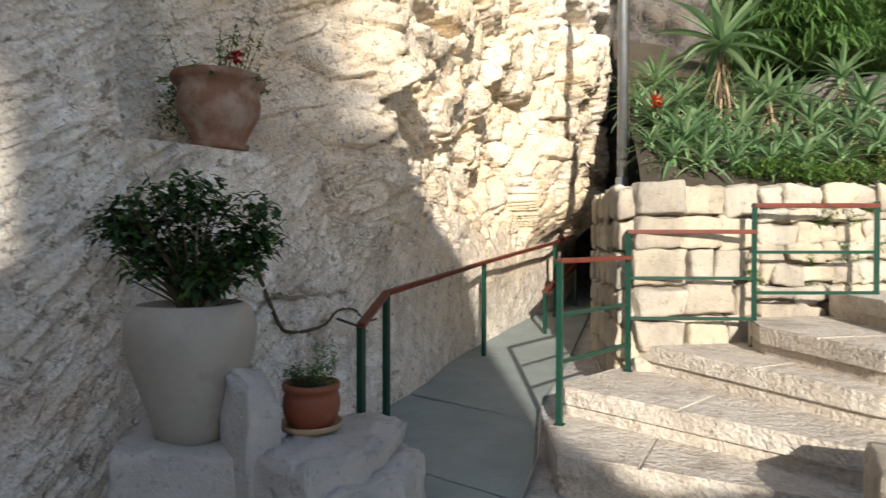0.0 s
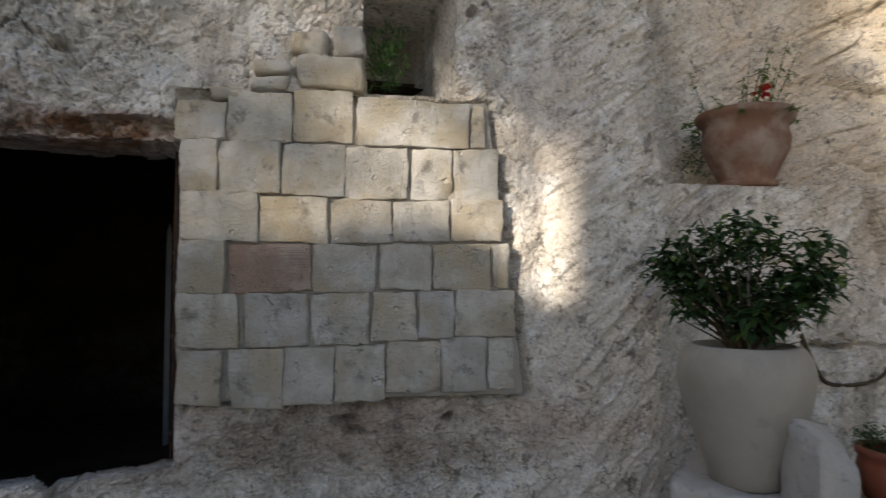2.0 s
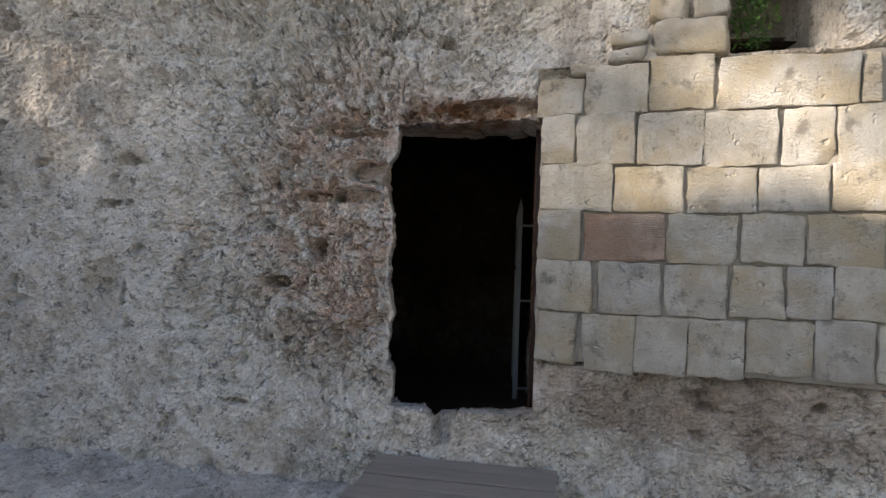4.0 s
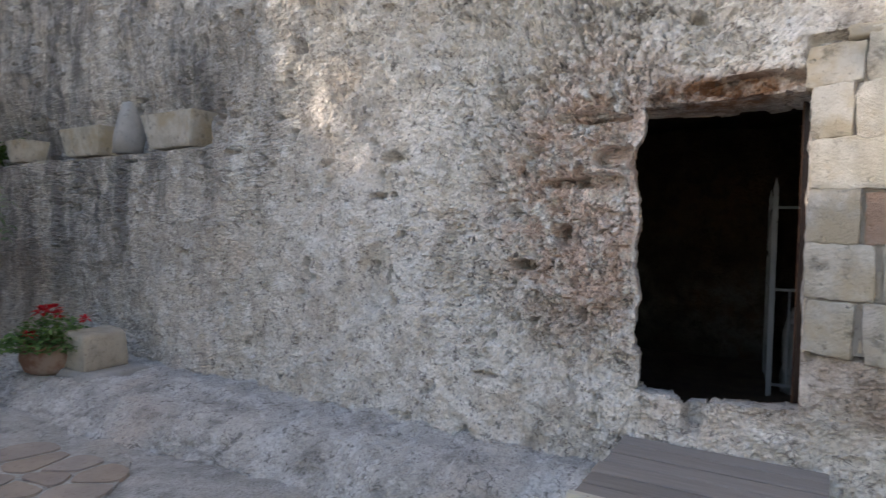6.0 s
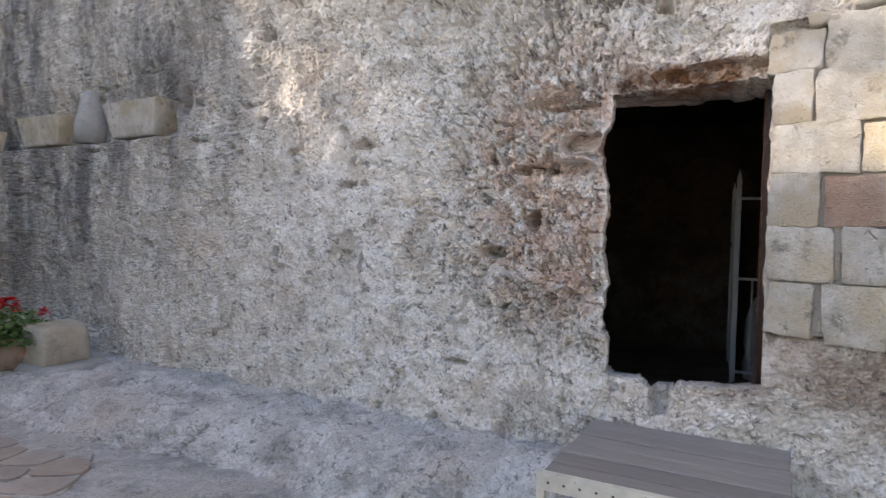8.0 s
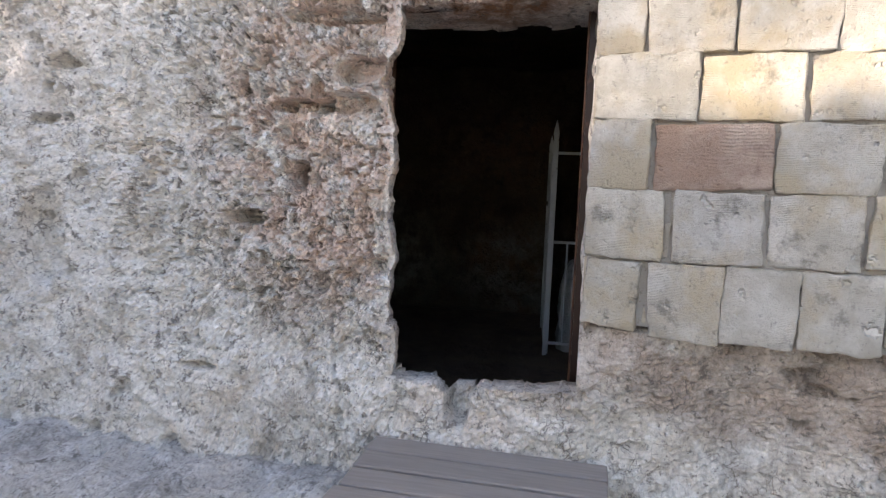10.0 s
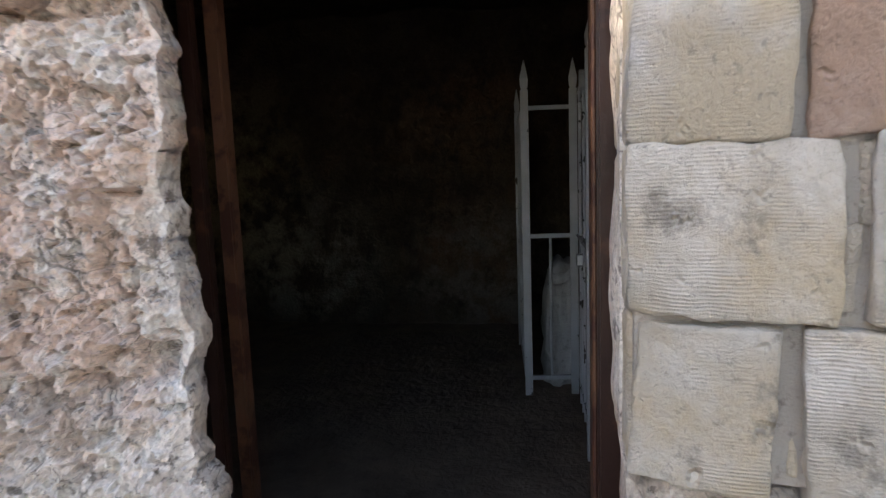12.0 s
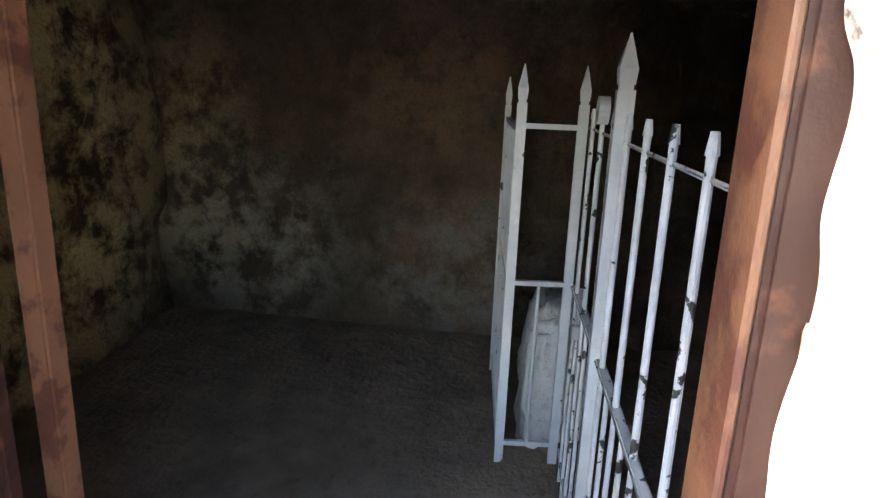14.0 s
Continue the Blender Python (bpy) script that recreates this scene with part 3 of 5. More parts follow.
sill_edge = np.interp(Y, [-1.4, -1.12, -1.09, -0.97, -0.94, -0.5], [0.455, 0.45, 0.405, 0.41, 0.46, 0.49]) + 0.012 * fbm(Y * 9, Y * 0, 96, 3)
Yd, Zd = Y.copy(), Z.copy()
near = np.abs(Y - left_edge) < 0.008
Yd[near & (Z > SILL - 0.15) & (Z < HEAD + 0.1)] = left_edge[near & (Z > SILL - 0.15) & (Z < HEAD + 0.1)]
arris = np.exp(-((Y - left_edge) / 0.032) ** 2) * (Z > SILL - 0.1) * (Z < HEAD + 0.1)
X = X * (1 - arris) + (-3.525 + 0.05 * fbm(Y * 9, Z * 9, 99, 4, 0.6)) * arris
Yc, Zc = (Y[:-1, :-1] + Y[1:, 1:]) / 2, (Z[:-1, :-1] + Z[1:, 1:]) / 2
inside = (Yc > left_edge[:-1, :-1]) & (Yc < DOOR_R) & (Zc > sill_edge[:-1, :-1]) & (Zc < top_edge[:-1, :-1])
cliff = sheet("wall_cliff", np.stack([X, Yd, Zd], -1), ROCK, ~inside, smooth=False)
cliff.data.polygons.foreach_set("use_smooth", (Yc > 3.4)[~inside])
tagged(cliff, "weathered grey limestone cliff with a hewn doorway", "rock wall", kind="structure")


def reveal():
    """The sides of the doorway, from the ragged front edge to the cave's inner face."""
    b = bmesh.new()
    edges = []
    ni, nj = inside.shape
    P = np.stack([X, Yd, Zd], -1)
    for i, j in np.argwhere(inside):
        for di, dj, a, c in ((-1, 0, (i, j), (i, j + 1)), (1, 0, (i + 1, j + 1), (i + 1, j)), (0, -1, (i + 1, j), (i, j)), (0, 1, (i, j + 1), (i + 1, j + 1))):
            if not inside[i + di, j + dj]:
                edges.append((a, c))
    depth = 7
    made = {}

    def at(ij, k):
        if (ij, k) not in made:
            x, y, z = P[ij]
            t = k / depth
            r = 0.02 * noise.noise(Vector((x * 9 + t * 4, y * 9, z * 9))) * (k > 0)
            flare = 0.30 * float(ramp01(np.array(t), 0.15, 0.5)) * float(1 - ramp01(np.array(y), -1.15, -1.0)) * (z > SILL + 0.03)
            drop = 0.50 * float(ramp01(np.array(t), 0.28, 0.5)) * (z < SILL + 0.06)
            flare -= 0.12 * float(ramp01(np.array(t), 0.35, 0.6)) * (y > DOOR_R - 0.03)
            made[ij, k] = b.verts.new((x + (INNER - 0.03 - x) * t, y + r - flare, z + r - drop))
        return made[ij, k]
    for a, c in edges:
        for k in range(depth):
            b.faces.new((at(a, k), at(c, k), at(c, k + 1), at(a, k + 1)))
    return tagged(part("wall_doorway_reveal", b, ROCK, smooth=True), "rough rock sides of the doorway", "doorway", kind="structure")


reveal()

# ---- the hill on top and behind ----
hx, hy = np.meshgrid(np.linspace(-60, -4.4, 40), np.linspace(-60, 60, 60), indexing="ij")
hill = sheet("ground_hilltop", np.stack([hx, hy, 8.6 + 0.4 * fbm(hx * 0.2, hy * 0.2, 4, 3) + 0.02 * (-4.4 - hx)], -1), SOIL)
tagged(hill, "stony hilltop above the cliff", "ground", kind="structure")

# ---- ground ----
gx = spread((-80, -6, 6.0), (-6, 3, 0.05), (3, 80, 6.0))
gy = spread((-80, -9, 6.0), (-9, 3, 0.05), (3, 80, 5.0))
GX, GY = np.meshgrid(gx, gy, indexing="ij")
GZ = ground_z(GY) + 0.04 * fbm(GX * 2.2, GY * 2.2, 120, 6, 0.6) - 0.02 * np.clip(fbm(GX * 5, GY * 5, 125, 3) - 0.3, 0, 1)
ground = sheet("ground", np.stack([GX, GY, GZ], -1), PAVING)
tagged(ground, "uneven grey stone yard in front of the cliff", "ground", kind="structure")

# low rock bench along the foot of the cliff
bs, bt = np.meshgrid(np.arange(-9.0, -1.30, 0.02), np.linspace(0, 1, 90), indexing="ij")
bench_front = np.interp(bs, [-9, -5.3, -4.4, -3.6, -2.8, -1.3], [-2.68, -2.60, -2.62, -2.68, -2.76, -2.92])
up = np.clip(bt / 0.42, 0, 1)
back = np.clip((bt - 0.42) / 0.58, 0, 1)
bz = -0.36 + up * (0.25 + 0.02 * (bs + 6)) + 0.05 * back + 0.04 * fbm(bs * 4, bt * 4, 130, 4) * up
bz += 0.05 * up * fbm(bs * 9, bt * 14, 139, 4, 0.6)
bx = bench_front - 0.24 * up - back * 1.15 + 0.13 * fbm(bs * 2.5, bt * 3, 134, 6, 0.6) - 0.05 * up ** 4 - 0.05 * np.clip(0.2 - cells(bs * 5, bt * 6, 137)[0], 0, 0.2)
bench = sheet("rock_bench", np.stack([bx, bs, bz], -1), BENCHROCK, smooth=False)
tagged(bench, "low worn rock bench along the cliff foot", "rock bench", kind="structure")

# ---- the rock-cut room ----
def rock_panel(name, o, u, v, nu, nv, amp, mat, label, hole=None):
    o, u, v = np.array(o, float), np.array(u, float), np.array(v, float)
    s, t = np.meshgrid(np.linspace(0, 1, nu), np.linspace(0, 1, nv), indexing="ij")
    n = np.cross(u, v)
    n /= np.linalg.norm(n)
    lu, lv = np.linalg.norm(u), np.linalg.norm(v)
    d = amp * fbm(s * lu * 1.6, t * lv * 1.6, len(name) * 7, 5, 0.55)
    P = o + s[..., None] * u + t[..., None] * v + d[..., None] * n
    keep = None
    if hole:
        sc, tc = (s[:-1, :-1] + s[1:, 1:]) / 2 * lu, (t[:-1, :-1] + t[1:, 1:]) / 2 * lv
        keep = ~((sc > hole[0]) & (sc < hole[1]) & (tc > hole[2]) & (tc < hole[3]))
    ob = sheet(name, P, mat, keep)
    return tagged(ob, label, name.split("_")[0], kind="structure")


RX, RL, RR, RT = -7.55, -3.35, 2.6, 2.55
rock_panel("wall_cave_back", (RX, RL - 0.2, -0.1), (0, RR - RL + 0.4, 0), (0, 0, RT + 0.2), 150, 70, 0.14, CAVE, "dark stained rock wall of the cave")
rock_panel("wall_cave_south", (INNER + 0.1, RL + 0.15, -0.1), (RX - INNER - 0.2, -0.25, 0), (0, 0, RT + 0.2), 110, 70, 0.12, CAVE, "mossy rock side wall of the cave, daylight painted into its tint")
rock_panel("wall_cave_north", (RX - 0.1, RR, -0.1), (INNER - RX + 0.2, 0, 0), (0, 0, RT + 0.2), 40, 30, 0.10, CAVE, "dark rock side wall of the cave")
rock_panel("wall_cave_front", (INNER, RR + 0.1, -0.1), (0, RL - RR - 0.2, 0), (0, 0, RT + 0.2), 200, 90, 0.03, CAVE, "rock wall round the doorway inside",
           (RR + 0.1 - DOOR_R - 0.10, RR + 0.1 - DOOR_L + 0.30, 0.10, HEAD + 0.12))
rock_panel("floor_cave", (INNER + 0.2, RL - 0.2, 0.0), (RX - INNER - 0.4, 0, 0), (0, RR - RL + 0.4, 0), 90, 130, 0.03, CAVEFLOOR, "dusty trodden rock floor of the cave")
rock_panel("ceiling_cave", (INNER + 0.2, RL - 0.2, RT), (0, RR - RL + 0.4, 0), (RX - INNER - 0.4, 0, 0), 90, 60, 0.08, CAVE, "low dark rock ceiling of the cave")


rock_panel("wall_cliff_south", (0.2, -11.2, -0.6), (-6.0, -0.6, 0), (0, 0, 7.5), 150, 150, 0.5, ROCK, "shaded rock face closing the yard")
rock_panel("wall_cliff_north", (-9.0, 10.4, -0.5), (22.0, 0.5, 0), (0, 0, 9.5), 260, 130, 0.6, SHADEROCK, "weathered rock face behind the terrace, tree shade painted into its dark colour")

# ---- masonry patch beside the doorway ----
def masonry_x(y):
    return -3.465 + 0.189 * (y + 0.6)


def masonry():
    b = bmesh.new()
    corners = ((-0.515, 0.80), (1.18, 0.80), (0.99, 2.33), (-0.515, 2.24))
    front = [b.verts.new((masonry_x(y) - 0.018, y, z)) for y, z in corners]
    rear = [b.verts.new((masonry_x(y) - 0.16, y, z)) for y, z in corners]
    b.faces.new(front)
    b.faces.new(rear[::-1])
    for k in range(4):
        b.faces.new((front[k], rear[k], rear[(k + 1) % 4], front[(k + 1) % 4]))
    body = tagged(part("wall_masonry", b, MORTAR), "patch of dressed limestone blocks filling the broken rock", "stone wall", kind="structure")
    # vertical joints of each course from the bottom, and the bed joints at the door, in the middle and at the far end
    courses = ((-0.51, -0.271, -0.013, 0.229, 0.479, 0.756, 1.0, 1.148), (-0.513, -0.197, 0.107, 0.407, 0.639, 0.828, 1.143), (-0.515, -0.289, 0.12, 0.442, 0.719, 1.021, 1.117),
               (-0.515, -0.137, 0.203, 0.505, 0.812, 1.084), (-0.52, -0.331, -0.04, 0.273, 0.602, 0.829, 1.053), (-0.533, -0.297, 0.01, 0.319, 0.913, 0.991))
    beds = ((0.79, 0.80, 0.85), (1.053, 1.068, 1.11), (1.324, 1.329, 1.348), (1.583, 1.579, 1.585), (1.832, 1.806, 1.805), (2.09, 2.084, 2.074), (2.29, 2.36, 2.31))
    feet, tops = (0.79, 0.757, 0.775, 0.79, 0.815, 0.81, 0.83), (2.285, 2.33, 2.362, 2.325, 2.318)
    turn = Matrix.Rotation(math.atan2(1.0, 0.189), 3, "Z")
    k = 0
    for row, ends in enumerate(courses):
        for n, (y0, y1) in enumerate(zip(ends, ends[1:])):
            k += 1
            rng = random.Random(k)
            mid = (y0 + y1) / 2
            zz0 = feet[n] if row == 0 else float(np.interp(mid, (-0.51, 0.27, 1.14), beds[row])) + rng.uniform(-0.004, 0.004)
            zz1 = tops[n] if row == 5 else float(np.interp(mid, (-0.51, 0.27, 1.14), beds[row + 1])) + rng.uniform(-0.004, 0.004)
            gap = 0.034 if (row, n) in ((1, 0), (0, 0)) else 0.005
            w = y1 - y0 - gap
            b = rough_block(w, 0.15, zz1 - zz0 - 0.006, k, 0.007, 7, 0.007, 0.010)
            chip = Vector((rng.choice((-0.5, 0.5)) * w, -0.075, rng.choice((-0.5, 0.5)) * (zz1 - zz0)))
            for v in b.verts:
                v.co.y += 0.010 * noise.noise(v.co * 14 + Vector((k, 0, 0))) + 0.035 * max(0.0, 1 - (v.co - chip).length / rng.uniform(0.05, 0.09)) * (k % 3 > 0)
                v.co.x += 0.008 * noise.noise(v.co * 22 + Vector((0, k, 3)))
                v.co.z += 0.008 * noise.noise(v.co * 22 + Vector((7, k, 0)))
            bmesh.ops.rotate(b, verts=b.verts, matrix=turn)
            c = (y0 + y1 - gap) / 2
            bmesh.ops.translate(b, verts=b.verts, vec=(masonry_x(c) - 0.066 + rng.uniform(-0.007, 0.009), c, (zz0 + zz1) / 2))
            mat = REDBLOCK if (row, n) == (2, 1) else BLOCK
            part("block", b, mat, body, "pinkish rough block" if mat is REDBLOCK else "", smooth=True)
    # chinking of small stones in the wide joint by the door
    for y, z, w, h in ((-0.222, 1.13, 0.03, 0.13), (-0.205, 1.26, 0.026, 0.11), (-0.283, 0.86, 0.022, 0.09)):
        k += 1
        b = rough_block(w, 0.08, h, k, 0.012, 3, 0.01, 0.008)
        bmesh.ops.rotate(b, verts=b.verts, matrix=turn)
        bmesh.ops.translate(b, verts=b.verts, vec=(masonry_x(y) - 0.05, y, z))
        part("chinking", b, RUBBLE, body, smooth=True)
    for row in range(5):
        k += 1
        b = rough_block(0.21, 0.05, beds[row + 1][0] - beds[row][0] - 0.006, k, 0.008, 4, 0.012, 0.006)
        bmesh.ops.translate(b, verts=b.verts, vec=(-3.592, -0.499, (beds[row][0] + beds[row + 1][0]) / 2))
        part("block", b, BLOCK, body, smooth=True)
    for y0, z0, y1, z1 in ((-0.19, 2.345, 0.0, 2.42), (-0.17, 2.43, 0.02, 2.505), (0.02, 2.37, 0.38, 2.53), (0.0, 2.545, 0.19, 2.66), (0.2, 2.535, 0.38, 2.70), (-0.36, 2.29, -0.2, 2.35)):
        k += 1
        b = rough_block(y1 - y0 - 0.008, 0.2, z1 - z0 - 0.006, k, 0.02, 4, 0.025, 0.018)
        bmesh.ops.rotate(b, verts=b.verts, matrix=turn)
        bmesh.ops.translate(b, verts=b.verts, vec=(masonry_x((y0 + y1) / 2) - 0.08, (y0 + y1) / 2, (z0 + z1) / 2))
        part("block", b, BLOCK, body, smooth=True)
    return body


masonry()


# ---- terrace steps and walls at the north end ----
flights = ((0.30, (-1.32, 3.54), (-1.06, 3.03), (0.10, 3.06)), (0.48, (-1.31, 3.80), (-1.25, 3.71), (0.25, 3.26)), (0.66, (-1.00, 4.50), (-0.89, 4.43), (0.35, 3.57)),
           (0.84, (-0.30, 4.85), (-0.21, 4.45), (0.38, 3.77)), (1.02, (0.20, 5.30), (0.30, 5.05), (0.68, 4.10)))
for z, back_l, a, c in flights:
    st = thing("stone_step", (0, 0, 0), "worn pale limestone step with a projecting nosing", "step", "steps up to the terrace")
    far = ((1.9, 2.5 + z), (2.6, 3.4), (2.6, 7.0), (back_l[0] + 0.9, 7.0))
    A, C = Vector(a), Vector(c)
    inn = Vector((-(C - A).normalized().y, (C - A).normalized().x)) * 0.03
    part("riser", prism_bm([A + inn, C + inn, *far, back_l], z - 0.34, z - 0.105), STEPSTONE, st)
    cut = 0.42 + 0.13 * math.sin(z * 40)
    deep = Vector((-(C - A).normalized().y, (C - A).normalized().x))
    D = A.lerp(C, cut)
    G = Vector((D.x + deep.x * 1.2, D.y + deep.y * 1.2))
    gap = (C - A).normalized() * 0.001
    part("tread", prism_bm([A, D - gap, G - gap, (back_l[0] + 0.9, 7.0), back_l], z - 0.105, z, 0.010), STEPSTONE, st)
    part("tread", prism_bm([D + gap, C, *far, G + gap], z - 0.105, z, 0.010), STEPSTONE, st)

# ---- ramp and terrace ----
def at_view(lat, depth):
    """Plan place from metres to the side of, and ahead along, the first heading."""
    return Vector((-0.497 * depth + 0.868 * lat, 0.868 * depth + 0.497 * lat))


def ramp():
    lx = ([2.2, 3.7, 5.0, 6.6, 10.7], [-2.75, -2.62, -2.85, -3.2, -4.1])
    rx = ([2.2, 3.4, 4.4, 6.0, 10.7], [-1.00, -1.25, -1.62, -1.9, -2.9])
    body = None
    joints = (2.2, 3.05, 4.15, 5.6, 7.2, 9.0, 10.7)
    for n, (y0, y1) in enumerate(zip(joints, joints[1:])):
        b = bmesh.new()
        rows = []
        for k in range(7):
            y = y0 + 0.006 + (y1 - y0 - 0.012) * k / 6
            xl, xr = np.interp(y, *lx) - 0.3, np.interp(y, *rx)
            skew = 0.22
            pts = []
            for t in np.linspace(0, 1, 8):
                yy = y - skew * t
                pts.append(b.verts.new((xl + (xr - xl) * t, yy, float(ground_z(yy)) + 0.04 + 0.004 * noise.noise(Vector((t * 4, yy * 2, n))))))
            pts.append(b.verts.new((xr + 0.004, y - skew, float(ground_z(y)) - 0.2)))
            rows.append(pts)
        for r, q in zip(rows, rows[1:]):
            for k in range(8):
                b.faces.new((r[k], r[k + 1], q[k + 1], q[k]))
        if body is None:
            body = tagged(part("pavement_ramp", b, CEMENT), "grey-green concrete ramp rising beside the cliff", "ramp", kind="structure")
        else:
            part("slab", b, CEMENT, body)
    bar = bmesh.new()
    for y0, y1 in zip(np.linspace(2.25, 4.2, 8), np.linspace(2.25, 4.2, 8)[1:]):
        rod_bm((np.interp(y0, *rx) - 0.05, y0, float(ground_z(y0)) + 0.045), (np.interp(y1, *rx) - 0.05, y1, float(ground_z(y1)) + 0.045), 0.007, bar)
    part("edge_strip", bar, STEEL, body)


ramp()


def stone_face(body, a, c, z0, z1, rows, width, seed, normal, rough=0.02, mat=None, depth=0.16):
    """Courses of hewn stones on the line a to c, proud of the wall's body."""
    a, c = Vector(a), Vector(c)
    run = (c - a).length
    d = (c - a) / run
    turn = Matrix.Rotation(math.atan2(d.y, d.x), 3, "Z")
    rng = random.Random(seed)
    zs_ = [z0 + (z1 - z0) * k / rows + (rng.uniform(-0.03, 0.03) if 0 < k < rows else 0) for k in range(rows + 1)]
    for lo, hi in zip(zs_, zs_[1:]):
        s = 0.0
        while s < run - 0.05:
            w = min(width * rng.uniform(0.6, 1.5), run - s)
            if run - s - w < 0.07:
                w = run - s
            b = rough_block(w - 0.014, depth, (hi - lo) * rng.uniform(0.86, 0.98), seed * 100 + int(s * 100) + int(lo * 40), rough * 1.3, 3, 0.02, 0.032)
            bmesh.ops.rotate(b, verts=b.verts, matrix=turn)
            p = a + d * (s + w / 2) + Vector(normal) * rng.uniform(0.0, 0.025)
            bmesh.ops.translate(b, verts=b.verts, vec=(p.x, p.y, (lo + hi) / 2))
            part("stone", b, mat or RUBBLE, body, smooth=True)
            s += w


body = tagged(part("wall_terrace", prism_bm([(-0.96, 4.52), (-0.2, 5.15), (3.0, 7.76), (3.0, 9.5), (-2.6, 9.5), (-1.62, 6.0)], -0.1, 1.74), MORTAR),
              "retaining wall of pale squared rubble stones", "stone wall", kind="structure")
fn = (0.632, -0.775)
stone_face(body, (-1.02, 4.46), (-0.30, 5.05), 0.36, 1.80, 6, 0.27, 3, fn)
stone_face(body, (-0.30, 5.05), (2.6, 7.40), 0.62, 1.80, 8, 0.20, 5, fn, 0.03)
stone_face(body, (-1.66, 6.0), (-1.02, 4.46), 0.05, 1.80, 7, 0.24, 7, (-0.92, -0.38))

# soil bank
bx_, by_ = np.meshgrid(np.linspace(0.0, 14.0, 110), np.linspace(0, 8.0, 70), indexing="ij")
PX = -0.95 + 0.775 * bx_ - 0.25 * by_
PY = 4.55 + 0.632 * bx_ + 0.835 * by_
PZ = 1.72 + 0.42 * by_ + 0.25 * fbm(PX * 1.2, PY * 1.2, 140, 4)
PZ = np.where(by_ < 0.15, 1.70, PZ)
bank = sheet("ground_terrace", np.stack([PX, PY, PZ], -1), SOIL)
tagged(bank, "planted soil bank above the terrace wall", "ground", kind="structure")


# ---- railings ----
def flat_rail(a, b, w=0.05, h=0.03):
    a, b = Vector(a), Vector(b)
    d = b - a
    m = bmesh.new()
    bmesh.ops.create_cube(m, size=1.0)
    side = Vector((-d.y, d.x, 0)).normalized()
    basis = Matrix((d.normalized(), side, d.normalized().cross(side))).transposed().to_4x4()
    bmesh.ops.transform(m, verts=m.verts, matrix=Matrix.Translation((a + b) / 2) @ basis @ Matrix.Diagonal((d.length + 0.03, w, h, 1)))
    bmesh.ops.bevel(m, geom=m.edges[:], offset=0.006, segments=2, affect="EDGES")
    return m


def stair_railing():
    th = thing("stair_railing", (0, 0, 0), "green steel stair railing with oxblood handrails", "railing")
    posts = (((-1.22, 3.52), 0.30, 1.27), ((-1.02, 4.37), 0.48, 1.45), ((-0.26, 4.76), 0.66, 1.63), ((0.47, 5.18), 0.84, 1.66))
    for (x, y), z0, z1 in posts:
        p = part("post", rod_bm((x, y, z0 - 0.01), (x, y, z1), 0.017, square=True), GREEN, th)
        part("foot_plate", box_bm(x - 0.03, y - 0.03, z0 - 0.004, x + 0.03, y + 0.03, z0 + 0.006, 0.002), GREEN, p)
    for (p, _, top), (q, _, _) in zip(posts, posts[1:]):
        part("handrail", flat_rail((*p, top), (*q, top)), BROWNRAIL, th, "oxblood painted handrail")
        for low in (0.32, 0.60):
            part("rail", rod_bm((*p, top - low), (*q, top - low), 0.011, square=True), GREEN, th)
    return th


def ramp_railing():
    th = thing("ramp_railing", (0, 0, 0), "green steel ramp railing with oxblood handrail", "railing")
    posts = (((-2.06, 2.70), 0.0, 0.92), ((-2.30, 3.28), 0.08, 1.04), ((-2.66, 5.45), 0.22, 1.16), ((-2.74, 7.70), 0.36, 1.34))
    for (x, y), z0, z1 in posts:
        part("post", rod_bm((x, y, z0), (x, y, z1), 0.018, square=True), GREEN, th)
    tops = [Vector((*p, z + 0.01)) for p, _, z in posts] + [Vector((-3.12, 10.8, 1.62))]
    for a, b in zip(tops, tops[1:]):
        part("handrail", flat_rail(a, b, 0.05, 0.035), BROWNRAIL, th, "oxblood painted handrail")
    part("wall_bracket", rod_bm((-2.06, 2.70, 0.92), (-2.35, 2.85, 0.93), 0.008), GREEN, th)
    return th


def far_railing():
    th = thing("far_railing", (0, 0, 0), "low oxblood handrail at the far end of the ramp", "railing")
    for x, y, z0, z1 in ((-2.48, 6.65, 0.28, 0.80), (-2.75, 8.6, 0.40, 1.02)):
        part("post", rod_bm((x, y, z0), (x, y, z1), 0.018, square=True), GREEN, th)
    part("handrail", flat_rail((-2.48, 6.65, 0.80), (-2.75, 8.6, 1.02), 0.07, 0.05), BROWNRAIL, th)


stair_railing(), ramp_railing(), far_railing()
pier = thing("stone_pier", (0.50, 2.72, 0.0), "short limestone pier at the foot of the steps", "pier")
pb = rough_block(0.52, 0.46, 0.62, 77, 0.02, 4, 0.03, 0.02)
bmesh.ops.translate(pb, verts=pb.verts, vec=(0, 0, 0.29))
part("shaft", pb, RUBBLE, pier, smooth=True)

pole = thing("lamp_pole", (-1.39, 5.70, 1.72), "tall grey galvanised pole on the terrace", "pole")
part("shaft", rod_bm((0, 0, 0), (0, 0, 5.2), 0.045, sides=16), STEEL, pole, smooth=True)
part("base_collar", rod_bm((0, 0, 0), (0, 0, 0.24), 0.056, sides=16), STEEL, pole, smooth=True)
part("cable", rod_bm((0.06, 0, 0.2), (0.052, 0, 2.2), 0.006, sides=6), SOIL, pole)


